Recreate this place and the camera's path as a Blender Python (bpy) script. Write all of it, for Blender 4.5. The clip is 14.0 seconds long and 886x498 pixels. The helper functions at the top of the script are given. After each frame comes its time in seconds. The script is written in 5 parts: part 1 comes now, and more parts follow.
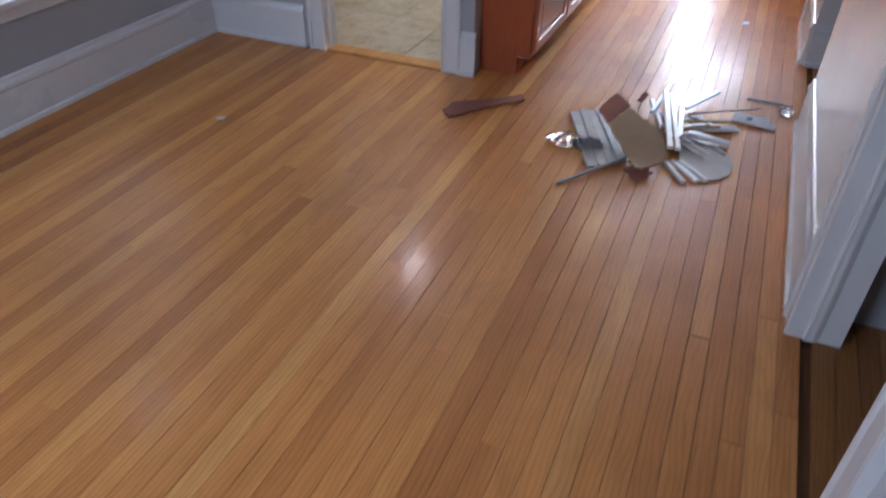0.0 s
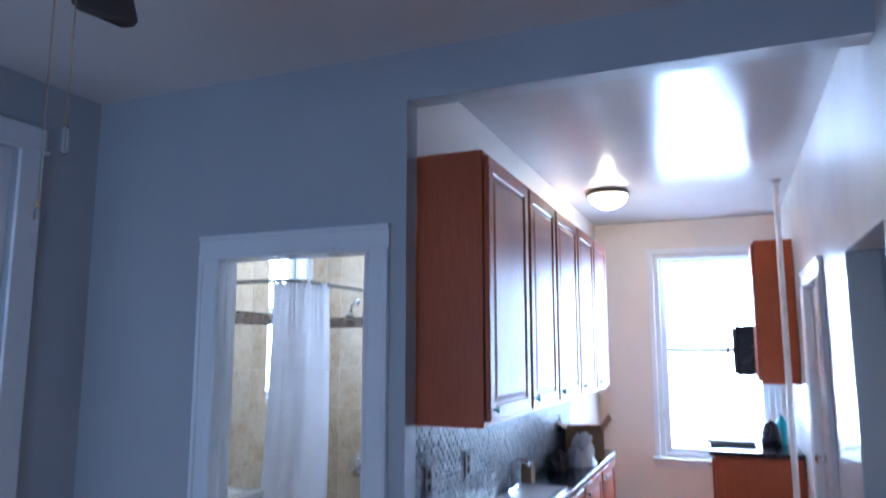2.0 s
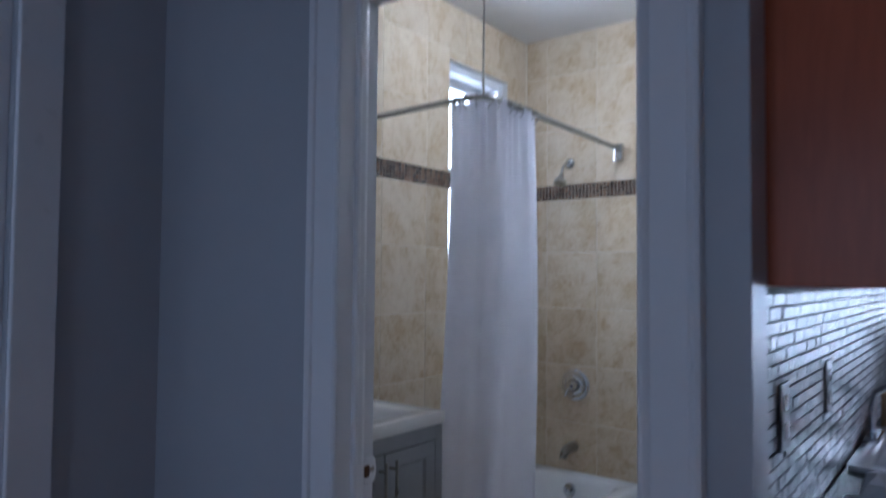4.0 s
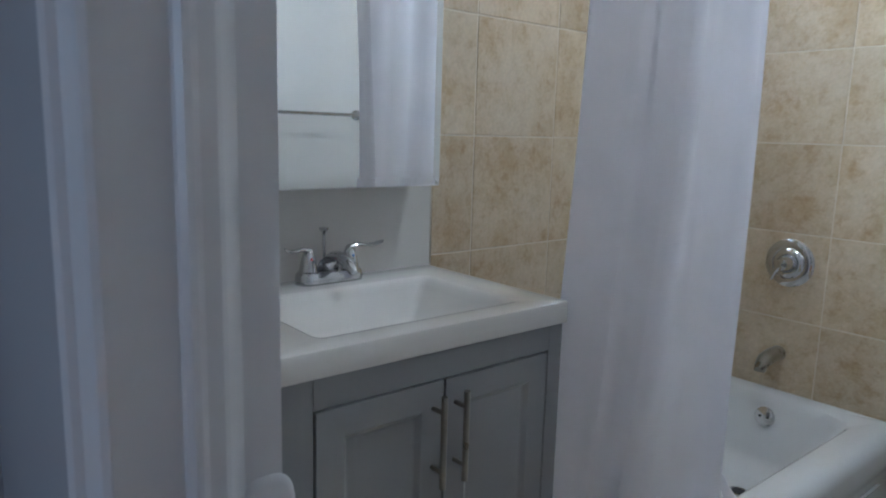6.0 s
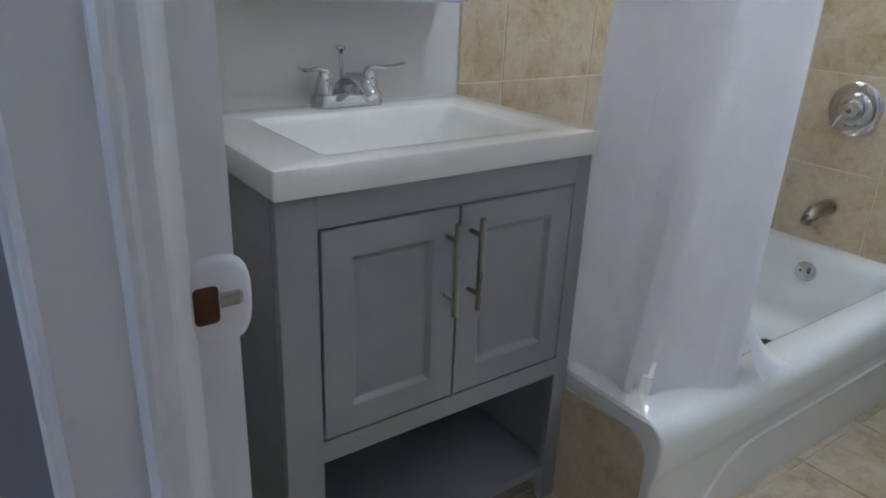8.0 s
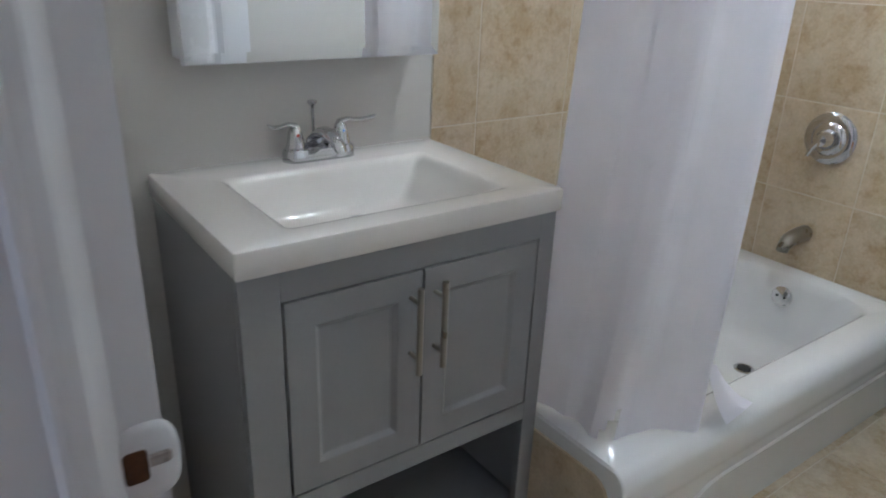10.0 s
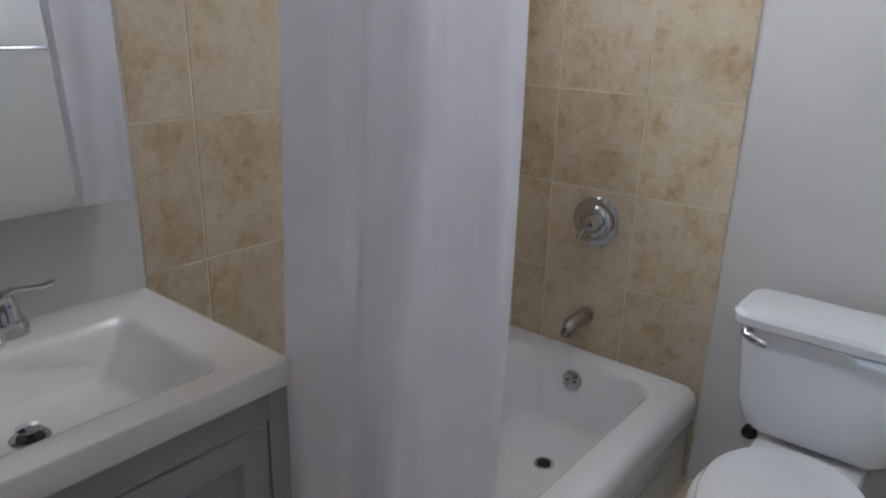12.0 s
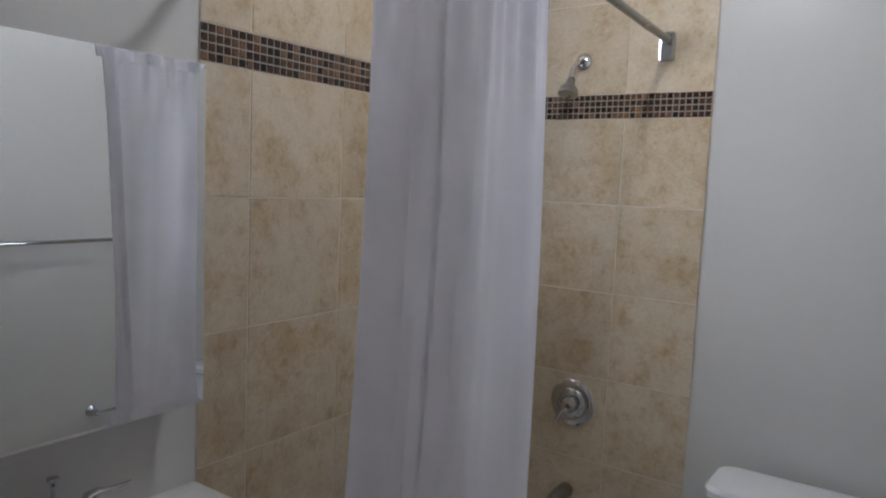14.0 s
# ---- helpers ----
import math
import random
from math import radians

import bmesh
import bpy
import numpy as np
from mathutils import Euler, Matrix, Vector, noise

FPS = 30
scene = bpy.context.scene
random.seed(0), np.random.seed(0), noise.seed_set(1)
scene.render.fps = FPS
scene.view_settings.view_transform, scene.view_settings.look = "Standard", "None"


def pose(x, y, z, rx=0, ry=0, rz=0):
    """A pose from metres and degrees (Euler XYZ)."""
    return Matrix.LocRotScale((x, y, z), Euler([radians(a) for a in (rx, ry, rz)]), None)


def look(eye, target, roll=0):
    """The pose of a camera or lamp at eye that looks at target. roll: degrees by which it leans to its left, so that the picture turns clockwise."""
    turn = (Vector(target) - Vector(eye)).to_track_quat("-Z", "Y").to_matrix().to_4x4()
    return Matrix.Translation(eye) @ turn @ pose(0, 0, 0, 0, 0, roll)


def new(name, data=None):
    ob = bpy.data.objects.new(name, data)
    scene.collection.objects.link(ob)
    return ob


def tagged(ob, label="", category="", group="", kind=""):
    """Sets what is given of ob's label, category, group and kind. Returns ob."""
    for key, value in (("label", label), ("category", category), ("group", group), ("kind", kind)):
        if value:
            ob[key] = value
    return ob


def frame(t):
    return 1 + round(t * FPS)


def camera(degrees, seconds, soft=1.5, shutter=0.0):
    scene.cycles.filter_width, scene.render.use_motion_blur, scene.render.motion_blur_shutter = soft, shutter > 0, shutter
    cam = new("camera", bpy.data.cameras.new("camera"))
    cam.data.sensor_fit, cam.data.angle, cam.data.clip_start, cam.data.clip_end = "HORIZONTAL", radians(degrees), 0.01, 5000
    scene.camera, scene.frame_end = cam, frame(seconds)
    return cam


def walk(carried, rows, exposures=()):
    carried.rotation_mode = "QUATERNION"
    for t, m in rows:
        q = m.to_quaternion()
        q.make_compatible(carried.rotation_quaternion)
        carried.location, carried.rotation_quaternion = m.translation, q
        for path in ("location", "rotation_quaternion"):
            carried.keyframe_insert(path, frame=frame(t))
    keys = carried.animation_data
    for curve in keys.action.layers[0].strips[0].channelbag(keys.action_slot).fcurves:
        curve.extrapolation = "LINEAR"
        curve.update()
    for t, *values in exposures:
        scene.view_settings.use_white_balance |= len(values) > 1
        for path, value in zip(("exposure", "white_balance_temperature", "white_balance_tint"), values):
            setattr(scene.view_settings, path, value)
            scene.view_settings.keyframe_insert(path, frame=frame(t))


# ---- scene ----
cam = camera(65.0, 14.0, soft=1.9, shutter=0.4)
PATH = [
    (0, (-0.082, -0.337, 1.467), (-0.704, 1.143, 0.275), 0.9),
    (0.5, (0.039, -0.054, 1.470), (-0.637, 1.553, 0.490), 0.9),
    (1, (0.007, 0.078, 1.490), (-0.735, 1.872, 1.007), 0.3),
    (1.5, (-0.058, 0.251, 1.649), (-0.816, 2.101, 1.577), 0.0),
    (2, (-0.181, 0.548, 1.679), (-0.925, 2.383, 1.962), 0.0),
    (2.5, (-0.326, 0.799, 1.709), (-1.127, 2.566, 2.196), -0.1),
    (3, (-0.591, 1.080, 1.585), (-1.525, 2.752, 2.161), -0.7),
    (3.5, (-0.825, 1.427, 1.485), (-1.897, 3.066, 1.886), -0.9),
    (4, (-1.044, 1.842, 1.392), (-2.264, 3.425, 1.474), 0.5),
    (4.2, (-1.14, 1.985, 1.352), (-2.40, 3.549, 1.327), 0.9),
    (6.5, (-1.772, 2.919, 1.187), (-3.327, 4.102, 0.762), 1.6),
    (7, (-1.769, 2.928, 1.134), (-3.317, 4.059, 0.565), 2.1),
    (9.5, (-1.728, 2.95, 1.252), (-3.216, 4.042, 0.482), 2.4),
    (10, (-1.729, 2.989, 1.292), (-3.222, 4.083, 0.535), 2.2),
    (10.5, (-1.757, 3.12, 1.303), (-3.218, 4.267, 0.561), 2.3),
    (11, (-1.769, 3.255, 1.341), (-3.147, 4.516, 0.625), 1.9),
    (11.5, (-1.791, 3.311, 1.374), (-3.063, 4.696, 0.694), 1.5),
    (12, (-1.808, 3.318, 1.438), (-3.01, 4.786, 0.804), 1.4),
    (12.5, (-1.817, 3.311, 1.512), (-3.01, 4.831, 0.999), 1.2),
    (13, (-1.855, 3.272, 1.588), (-3.051, 4.838, 1.246), 1.5),
    (13.5, (-1.84, 3.201, 1.633), (-3.057, 4.772, 1.41), 1.8),
    (14, (-1.819, 3.011, 1.596), (-2.946, 4.652, 1.403), 2.4),
]
EXPOSURES = [(0, 1.4, 5600, 10), (1, 1.2, 4750, 8), (1.5, 1.18, 4600, 6), (2.5, 0.88, 4250, 6), (3.5, 0.28, 4400, 9), (4.2, 0.12, 4850, 10), (6.5, 0.84, 5050, 2), (9.5, 1.18, 5300, 4), (11, 0.84, 5480, 8), (12.5, 0.27, 5480, 10), (14, -0.02, 5540, 10)]
walk(cam, [(t, look(eye, target, roll)) for t, eye, target, roll in PATH], EXPOSURES)

KITCHEN_W, ROOM_W, SOUTH_W, BATH_WIN_W, KLAMP_W, BLAMP_W, SKY_GLOW = 20.5, 11.0, 12.5, 0.55, 2.6, 17.0, 6.0

# ---- light and world ----
world = bpy.data.worlds.new("sky")
scene.world = world
world.use_nodes = True
wn = world.node_tree.nodes
sky = wn.new("ShaderNodeTexSky")
sky.sky_type, sky.sun_disc = "NISHITA", False
sky.sun_elevation, sky.sun_rotation = radians(38), radians(200)
world.node_tree.links.new(sky.outputs[0], wn["Background"].inputs[0])
wn["Background"].inputs[1].default_value = 0.05


def area_lamp(name, m, sx, sy, watts, color):
    d = bpy.data.lights.new(name, "AREA")
    d.shape, d.size, d.size_y, d.energy, d.color = "RECTANGLE", sx, sy, watts, color
    ob = new(name, d)
    ob.matrix_world = m
    return ob


def point_lamp(name, at, watts, color, radius):
    d = bpy.data.lights.new(name, "POINT")
    d.energy, d.color, d.shadow_soft_size = watts, color, radius
    ob = new(name, d)
    ob.location = at
    return ob


# daylight for the windows; the room's lamp hangs outside, above its window
area_lamp("window_light_kitchen", look((-0.285, 7.53, 1.64), (-0.285, 0, 1.64)), 0.84, 1.72, KITCHEN_W, (0.90, 0.95, 1.0))
area_lamp("window_light_room", look((-4.15, 2.0, 3.75), (-2.2, 2.0, 1.0)), 1.6, 1.0, ROOM_W, (0.72, 0.84, 1.0))
# added fill light from the unseen south side, no known window there
area_lamp("south_fill_light", look((-1.6, -1.6 - 0.1, 1.6), (-1.6, 0, 1.6)), 1.2, 1.5, SOUTH_W, (0.74, 0.85, 1.0))
area_lamp("window_light_bath", look((-3.32, 4.87, 1.90), (0, 4.87, 1.90)), 0.5, 1.0, BATH_WIN_W, (0.9, 0.95, 1.0))
# bulbs of the ceiling lamps
point_lamp("kitchen_bulb", (-0.975, 5.89, 2.70), KLAMP_W, (1.0, 0.72, 0.42), 0.06)
point_lamp("bath_bulb", (-2.36, 4.38, 2.62), BLAMP_W, (1.0, 0.96, 0.91), 0.05)


# ---- materials ----
def nodes_of(name):
    m = bpy.data.materials.new(name)
    m.use_nodes = True
    return m, m.node_tree.nodes, m.node_tree.links, m.node_tree.nodes["Principled BSDF"]


def coords(n, l, scale=(1, 1, 1), vary="", spread=40.0):
    """World place, shifted at random from piece to piece."""
    geo = n.new("ShaderNodeNewGeometry")
    out = geo.outputs["Position"]
    rnd = None
    if vary == "object":
        rnd = n.new("ShaderNodeObjectInfo").outputs["Random"]
    elif vary == "island":
        rnd = geo.outputs["Random Per Island"]
    if rnd is not None:
        mul = n.new("ShaderNodeMath")
        mul.operation = "MULTIPLY"
        mul.inputs[1].default_value = spread
        l.new(rnd, mul.inputs[0])
        add = n.new("ShaderNodeVectorMath")
        add.operation = "ADD"
        l.new(out, add.inputs[0])
        l.new(mul.outputs[0], add.inputs[1])
        out = add.outputs[0]
    mp = n.new("ShaderNodeMapping")
    mp.inputs["Scale"].default_value = scale
    l.new(out, mp.inputs[0])
    return mp.outputs[0], rnd


def noise_of(n, l, vec, scale, detail=4.0, rough=0.55, distort=0.0):
    t = n.new("ShaderNodeTexNoise")
    t.inputs["Scale"].default_value, t.inputs["Detail"].default_value = scale, detail
    t.inputs["Roughness"].default_value, t.inputs["Distortion"].default_value = rough, distort
    l.new(vec, t.inputs["Vector"])
    return t.outputs["Fac"]


def ramp_of(n, l, fac, stops):
    r = n.new("ShaderNodeValToRGB")
    while len(r.color_ramp.elements) < len(stops):
        r.color_ramp.elements.new(0.5)
    for e, (p, c) in zip(r.color_ramp.elements, stops):
        e.position, e.color = p, (*c, 1)
    l.new(fac, r.inputs[0])
    return r.outputs[0]


def mix_of(n, l, fac, a, b, mode="MIX"):
    m = n.new("ShaderNodeMix")
    m.data_type, m.blend_type = "RGBA", mode
    for sock, v in ((m.inputs[0], fac), (m.inputs[6], a), (m.inputs[7], b)):
        if hasattr(v, "is_linked"):
            l.new(v, sock)
        elif isinstance(v, (int, float)):
            sock.default_value = v
        else:
            sock.default_value = (*v, 1)
    return m.outputs[2]


def bump_of(n, l, bsdf, height, strength, distance=0.002):
    b = n.new("ShaderNodeBump")
    b.inputs["Strength"].default_value, b.inputs["Distance"].default_value = strength, distance
    l.new(height, b.inputs["Height"])
    l.new(b.outputs[0], bsdf.inputs["Normal"])


def surface(name, color, rough=0.5, metal=0.0, vary=0.12, scale=3.0, fine=60.0, bump=0.15, stretch=(1, 1, 1), coat=0.0, spec=0.5):
    """Plain surface with large soft stains, fine grain and uneven gloss."""
    m, n, l, b = nodes_of(name)
    vec, _ = coords(n, l, stretch)
    big, small = noise_of(n, l, vec, scale, 4), noise_of(n, l, vec, fine, 3)
    dark = tuple(c * (1 - vary) for c in color)
    light = tuple(min(1, c * (1 + vary * 0.6)) for c in color)
    c1 = ramp_of(n, l, big, ((0.3, dark), (0.7, light)))
    c2 = ramp_of(n, l, small, ((0.25, (1 - vary * 0.5,) * 3), (0.75, (1, 1, 1))))
    l.new(mix_of(n, l, 1.0, c1, c2, "MULTIPLY"), b.inputs["Base Color"])
    l.new(ramp_of(n, l, big, ((0.2, (rough * 0.82,) * 3), (0.8, (min(1, rough * 1.15),) * 3))), b.inputs["Roughness"])
    b.inputs["Metallic"].default_value, b.inputs["Coat Weight"].default_value = metal, coat
    b.inputs["Specular IOR Level"].default_value = spec
    b.inputs["Coat Roughness"].default_value = 0.08
    if bump:
        bump_of(n, l, b, small, bump)
    return m


def floor_wood(name, vary, dark=1.0, pale=0.0):
    """Varnished oak strips, each with its own tone, flamed long grain, pores and old stains under the varnish."""
    m, n, l, b = nodes_of(name)
    vec, rnd = coords(n, l, (1, 0.075, 1), vary)
    pores = noise_of(n, l, vec, 95, 4, 0.6, 0.3)
    broad = noise_of(n, l, vec, 13, 5, 0.55, 0.8)
    wave_vec, _ = coords(n, l, (1, 0.30, 1), vary, 17.0)
    wv = n.new("ShaderNodeTexWave")
    wv.wave_type, wv.bands_direction = "BANDS", "X"
    for k, v in (("Scale", 20.0), ("Distortion", 13.0), ("Detail", 2.0), ("Detail Scale", 0.4), ("Detail Roughness", 0.6)):
        wv.inputs[k].default_value = v
    l.new(wave_vec, wv.inputs["Vector"])
    stops = ((0.0, (0.54, 0.215, 0.058)), (0.3, (0.65, 0.280, 0.077)), (0.75, (0.70, 0.315, 0.088)), (1.0, (0.77, 0.39, 0.118)))
    if pale:
        stops = ((0.0, (0.73, 0.36, 0.110)), (1.0, (0.79, 0.41, 0.13)))
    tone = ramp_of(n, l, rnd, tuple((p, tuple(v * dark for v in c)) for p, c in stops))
    c = mix_of(n, l, 0.62, tone, ramp_of(n, l, broad, ((0.30, (0.78, 0.70, 0.63)), (0.62, (1.04, 1.04, 1.03)))), "MULTIPLY")
    c = mix_of(n, l, 0.36, c, ramp_of(n, l, wv.outputs["Fac"], ((0.0, (0.62, 0.52, 0.44)), (0.45, (1, 1, 1)))), "MULTIPLY")
    c = mix_of(n, l, 0.32, c, ramp_of(n, l, pores, ((0.34, (0.66, 0.58, 0.50)), (0.52, (1, 1, 1)))), "MULTIPLY")
    plain, _ = coords(n, l)
    dirt = noise_of(n, l, plain, 1.3, 5)
    c = mix_of(n, l, 1.0, c, ramp_of(n, l, dirt, ((0.3, (0.80, 0.77, 0.77)), (0.60, (1, 1, 1)))), "MULTIPLY")
    blot, _ = coords(n, l, (1, 0.35, 1))
    c = mix_of(n, l, ramp_of(n, l, noise_of(n, l, blot, 7.0, 5, 0.6, 0.6), ((0.60, (0, 0, 0)), (0.76, (0.55,) * 3))), c, (0.33 * dark, 0.12 * dark, 0.045 * dark))
    l.new(c, b.inputs["Base Color"])
    l.new(ramp_of(n, l, dirt, ((0.3, (0.50,) * 3), (0.7, (0.40,) * 3))), b.inputs["Roughness"])
    b.inputs["Specular IOR Level"].default_value = 0.3
    b.inputs["Coat Weight"].default_value = 0.17
    l.new(ramp_of(n, l, dirt, ((0.3, (0.20,) * 3), (0.65, (0.11,) * 3))), b.inputs["Coat Roughness"])
    bump_of(n, l, b, pores, 0.10, 0.001)
    ripple = n.new("ShaderNodeBump")
    ripple.inputs["Strength"].default_value, ripple.inputs["Distance"].default_value = 0.12, 0.004
    cup, _ = coords(n, l, (1, 0.2, 1), vary, 9.0)
    l.new(noise_of(n, l, cup, 16, 2), ripple.inputs["Height"])
    l.new(ripple.outputs[0], b.inputs["Coat Normal"])
    return m


def cabinet_wood(name, color, rough=0.3):
    m, n, l, b = nodes_of(name)
    vec, _ = coords(n, l, (1, 1, 0.08))
    grain = noise_of(n, l, vec, 90, 5, 0.6, 0.8)
    plain, _ = coords(n, l)
    big = noise_of(n, l, plain, 2.2, 3)
    c = ramp_of(n, l, grain, ((0.3, tuple(v * 0.86 for v in color)), (0.7, tuple(v * 1.08 for v in color))))
    c = mix_of(n, l, 1.0, c, ramp_of(n, l, big, ((0.3, (0.85,) * 3), (0.7, (1,) * 3))), "MULTIPLY")
    l.new(c, b.inputs["Base Color"])
    b.inputs["Roughness"].default_value, b.inputs["Specular IOR Level"].default_value = rough, 0.2
    b.inputs["Coat Weight"].default_value, b.inputs["Coat Roughness"].default_value = 0.14, 0.24
    bump_of(n, l, b, grain, 0.06, 0.001)
    return m


def stone_tile(name, vary, light=(1, 1, 1)):
    """Beige ceramic: pale ground, ochre clouds with ragged edges, fine brown veins."""
    m, n, l, b = nodes_of(name)
    vec, rnd = coords(n, l, (1, 1, 1), vary)
    cloud, spots, fine = noise_of(n, l, vec, 7.5, 8, 0.66, 0.12), noise_of(n, l, vec, 26, 6, 0.72, 0.1), noise_of(n, l, vec, 110, 3)

    def tone(r, g, bl):
        return (r * light[0], g * light[1], bl * light[2])
    base = ramp_of(n, l, cloud, ((0.34, tone(0.64, 0.545, 0.41)), (0.50, tone(0.59, 0.485, 0.34)), (0.62, tone(0.52, 0.405, 0.255)), (0.80, tone(0.45, 0.325, 0.18))))
    fleck = mix_of(n, l, 1.0, ramp_of(n, l, spots, ((0.48, (0, 0, 0)), (0.66, (0.62,) * 3))), ramp_of(n, l, cloud, ((0.42, (0.3,) * 3), (0.60, (1,) * 3))), "MULTIPLY")
    c = mix_of(n, l, fleck, base, tone(0.36, 0.225, 0.10))
    c = mix_of(n, l, 1.0, c, ramp_of(n, l, fine, ((0.3, (0.9,) * 3), (0.7, (1.03,) * 3))), "MULTIPLY")
    if rnd is not None:
        c = mix_of(n, l, 1.0, c, ramp_of(n, l, rnd, ((0.0, (0.93,) * 3), (1.0, (1.05,) * 3))), "MULTIPLY")
    l.new(c, b.inputs["Base Color"])
    l.new(ramp_of(n, l, cloud, ((0.3, (0.30,) * 3), (0.7, (0.44,) * 3))), b.inputs["Roughness"])
    bump_of(n, l, b, spots, 0.10, 0.0008)
    return m


def piece_glass(name, stops, rough=0.12, vary="island", metal=0.0, spec=0.5):
    """Small glazed pieces, each of its own tone."""
    m, n, l, b = nodes_of(name)
    vec, rnd = coords(n, l, (1, 1, 1), vary)
    c = ramp_of(n, l, rnd, stops)
    c = mix_of(n, l, 0.6, c, ramp_of(n, l, noise_of(n, l, vec, 70, 4), ((0.35, (0.55,) * 3), (0.65, (1.15,) * 3))), "MULTIPLY")
    l.new(c, b.inputs["Base Color"])
    b.inputs["Roughness"].default_value, b.inputs["Metallic"].default_value = rough, metal
    b.inputs["Specular IOR Level"].default_value = spec
    return m


def glowing(name, color, strength):
    m, n, l, b = nodes_of(name)
    b.inputs["Base Color"].default_value = (*color, 1)
    b.inputs["Emission Color"].default_value, b.inputs["Emission Strength"].default_value = (*color, 1), strength
    return m


def clear(name, tint=(1, 1, 1), rough=0.02):
    m, n, l, b = nodes_of(name)
    b.inputs["Base Color"].default_value, b.inputs["Transmission Weight"].default_value = (*tint, 1), 1.0
    b.inputs["Roughness"].default_value, b.inputs["IOR"].default_value = rough, 1.45
    return m


def cloth(name, color, through_light):
    m, n, l, b = nodes_of(name)
    vec, _ = coords(n, l, (1, 1, 1))
    weave = noise_of(n, l, vec, 300, 2)
    big = noise_of(n, l, vec, 6, 3)
    c = ramp_of(n, l, big, ((0.3, tuple(v * 0.93 for v in color)), (0.7, color)))
    l.new(c, b.inputs["Base Color"])
    b.inputs["Roughness"].default_value = 0.55
    bump_of(n, l, b, weave, 0.03, 0.0003)
    tr = n.new("ShaderNodeBsdfTranslucent")
    l.new(c, tr.inputs[0])
    mx = n.new("ShaderNodeMixShader")
    mx.inputs[0].default_value = through_light
    l.new(b.outputs[0], mx.inputs[1])
    l.new(tr.outputs[0], mx.inputs[2])
    l.new(mx.outputs[0], n["Material Output"].inputs[0])
    return m


GREY = surface("grey_wall_paint", (0.42, 0.43, 0.462), 0.5, vary=0.04, scale=1.6, fine=180, bump=0.1)
WHITE = surface("white_gloss_paint", (0.76, 0.76, 0.78), 0.3, vary=0.035, scale=2.5, fine=35, bump=0.08)
CEIL = surface("ceiling_paint", (0.70, 0.69, 0.69), 0.55, vary=0.05, scale=1.3, fine=120, bump=0.1)
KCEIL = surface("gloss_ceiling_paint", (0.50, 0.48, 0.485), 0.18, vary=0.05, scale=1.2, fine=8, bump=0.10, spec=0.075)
KWALL = surface("cream_wall_paint", (0.78, 0.69, 0.62), 0.4, vary=0.05, scale=1.5, fine=120, bump=0.1)
KWALL_R = surface("gloss_white_wall_paint", (0.66, 0.655, 0.665), 0.22, vary=0.05, scale=1.5, fine=9, bump=0.12)
BWALL = surface("white_bath_paint", (0.61, 0.588, 0.556), 0.35, vary=0.04, scale=1.5, fine=140, bump=0.08)
OAK = floor_wood("oak_strip", "object")
OAK_FAR = floor_wood("oak_strip_far", "island")
OAK_PALE = floor_wood("pale_oak_strip", "object", 1.0, 1.0)
# same oak with its tones multiplied by 0.55
OAK_DARK = floor_wood("darker_oak_strip", "island", 0.55)
GAP = surface("floor_gap", (0.15, 0.062, 0.022), 0.8)
CHERRY = cabinet_wood("cherry_cabinet", (0.41, 0.102, 0.037), 0.42)
CHERRY_DARK = cabinet_wood("cherry_edge", (0.16, 0.042, 0.017), 0.35)
GRANITE = surface("black_granite", (0.018, 0.018, 0.022), 0.12, vary=0.5, scale=40, fine=260, bump=0.02)
TILE = stone_tile("beige_wall_tile", "object")
FTILE = stone_tile("cream_floor_tile", "object", (1.05, 1.08, 1.12))
GROUT = surface("tile_grout", (0.72, 0.655, 0.54), 0.8, vary=0.15, scale=8, fine=140)
MOSAIC = piece_glass("brown_mosaic", ((0.0, (0.022, 0.010, 0.007)), (0.45, (0.06, 0.026, 0.014)), (0.75, (0.13, 0.06, 0.03)), (1.0, (0.24, 0.135, 0.075))), 0.14, "object")
SPLASH = piece_glass("pale_mosaic", ((0.0, (0.25, 0.265, 0.30)), (0.5, (0.36, 0.375, 0.41)), (1.0, (0.50, 0.515, 0.54))), 0.36, "object", 0.0, 0.22)
BRICK = piece_glass("blue_grey_brick", ((0.0, (0.018, 0.024, 0.042)), (0.6, (0.027, 0.036, 0.060)), (1.0, (0.042, 0.054, 0.082))), 0.8, "object", 0.0, 0.08)
MORTAR = surface("mortar", (0.045, 0.055, 0.08), 0.9, spec=0.08)
VANITY = surface("grey_vanity_paint", (0.29, 0.292, 0.297), 0.38, vary=0.05, scale=4, fine=160, bump=0.05)
# near-black colour for the shade in the vanity's gaps and recess
VSHADE = surface("vanity_painted_shade", (0.03, 0.033, 0.036), 0.6)
PORC = surface("white_porcelain", (0.80, 0.80, 0.80), 0.08, vary=0.03, scale=3, fine=30, bump=0.0, coat=0.4)
CULT = surface("cast_marble_top", (0.79, 0.765, 0.735), 0.11, vary=0.03, scale=3, fine=30, bump=0.0, coat=0.3)
CHROME = surface("chrome", (0.60, 0.605, 0.62), 0.07, 1.0, vary=0.04, scale=10, bump=0.0)
NICKEL = surface("brushed_nickel", (0.36, 0.34, 0.30), 0.3, 1.0, vary=0.08, scale=30, fine=300, bump=0.05)
BRASS = surface("bead_chain_brass", (0.62, 0.50, 0.30), 0.25, 1.0, bump=0.0)
RUST = surface("rusty_catch", (0.12, 0.05, 0.02), 0.7, 0.3, vary=0.5, scale=60, fine=300)
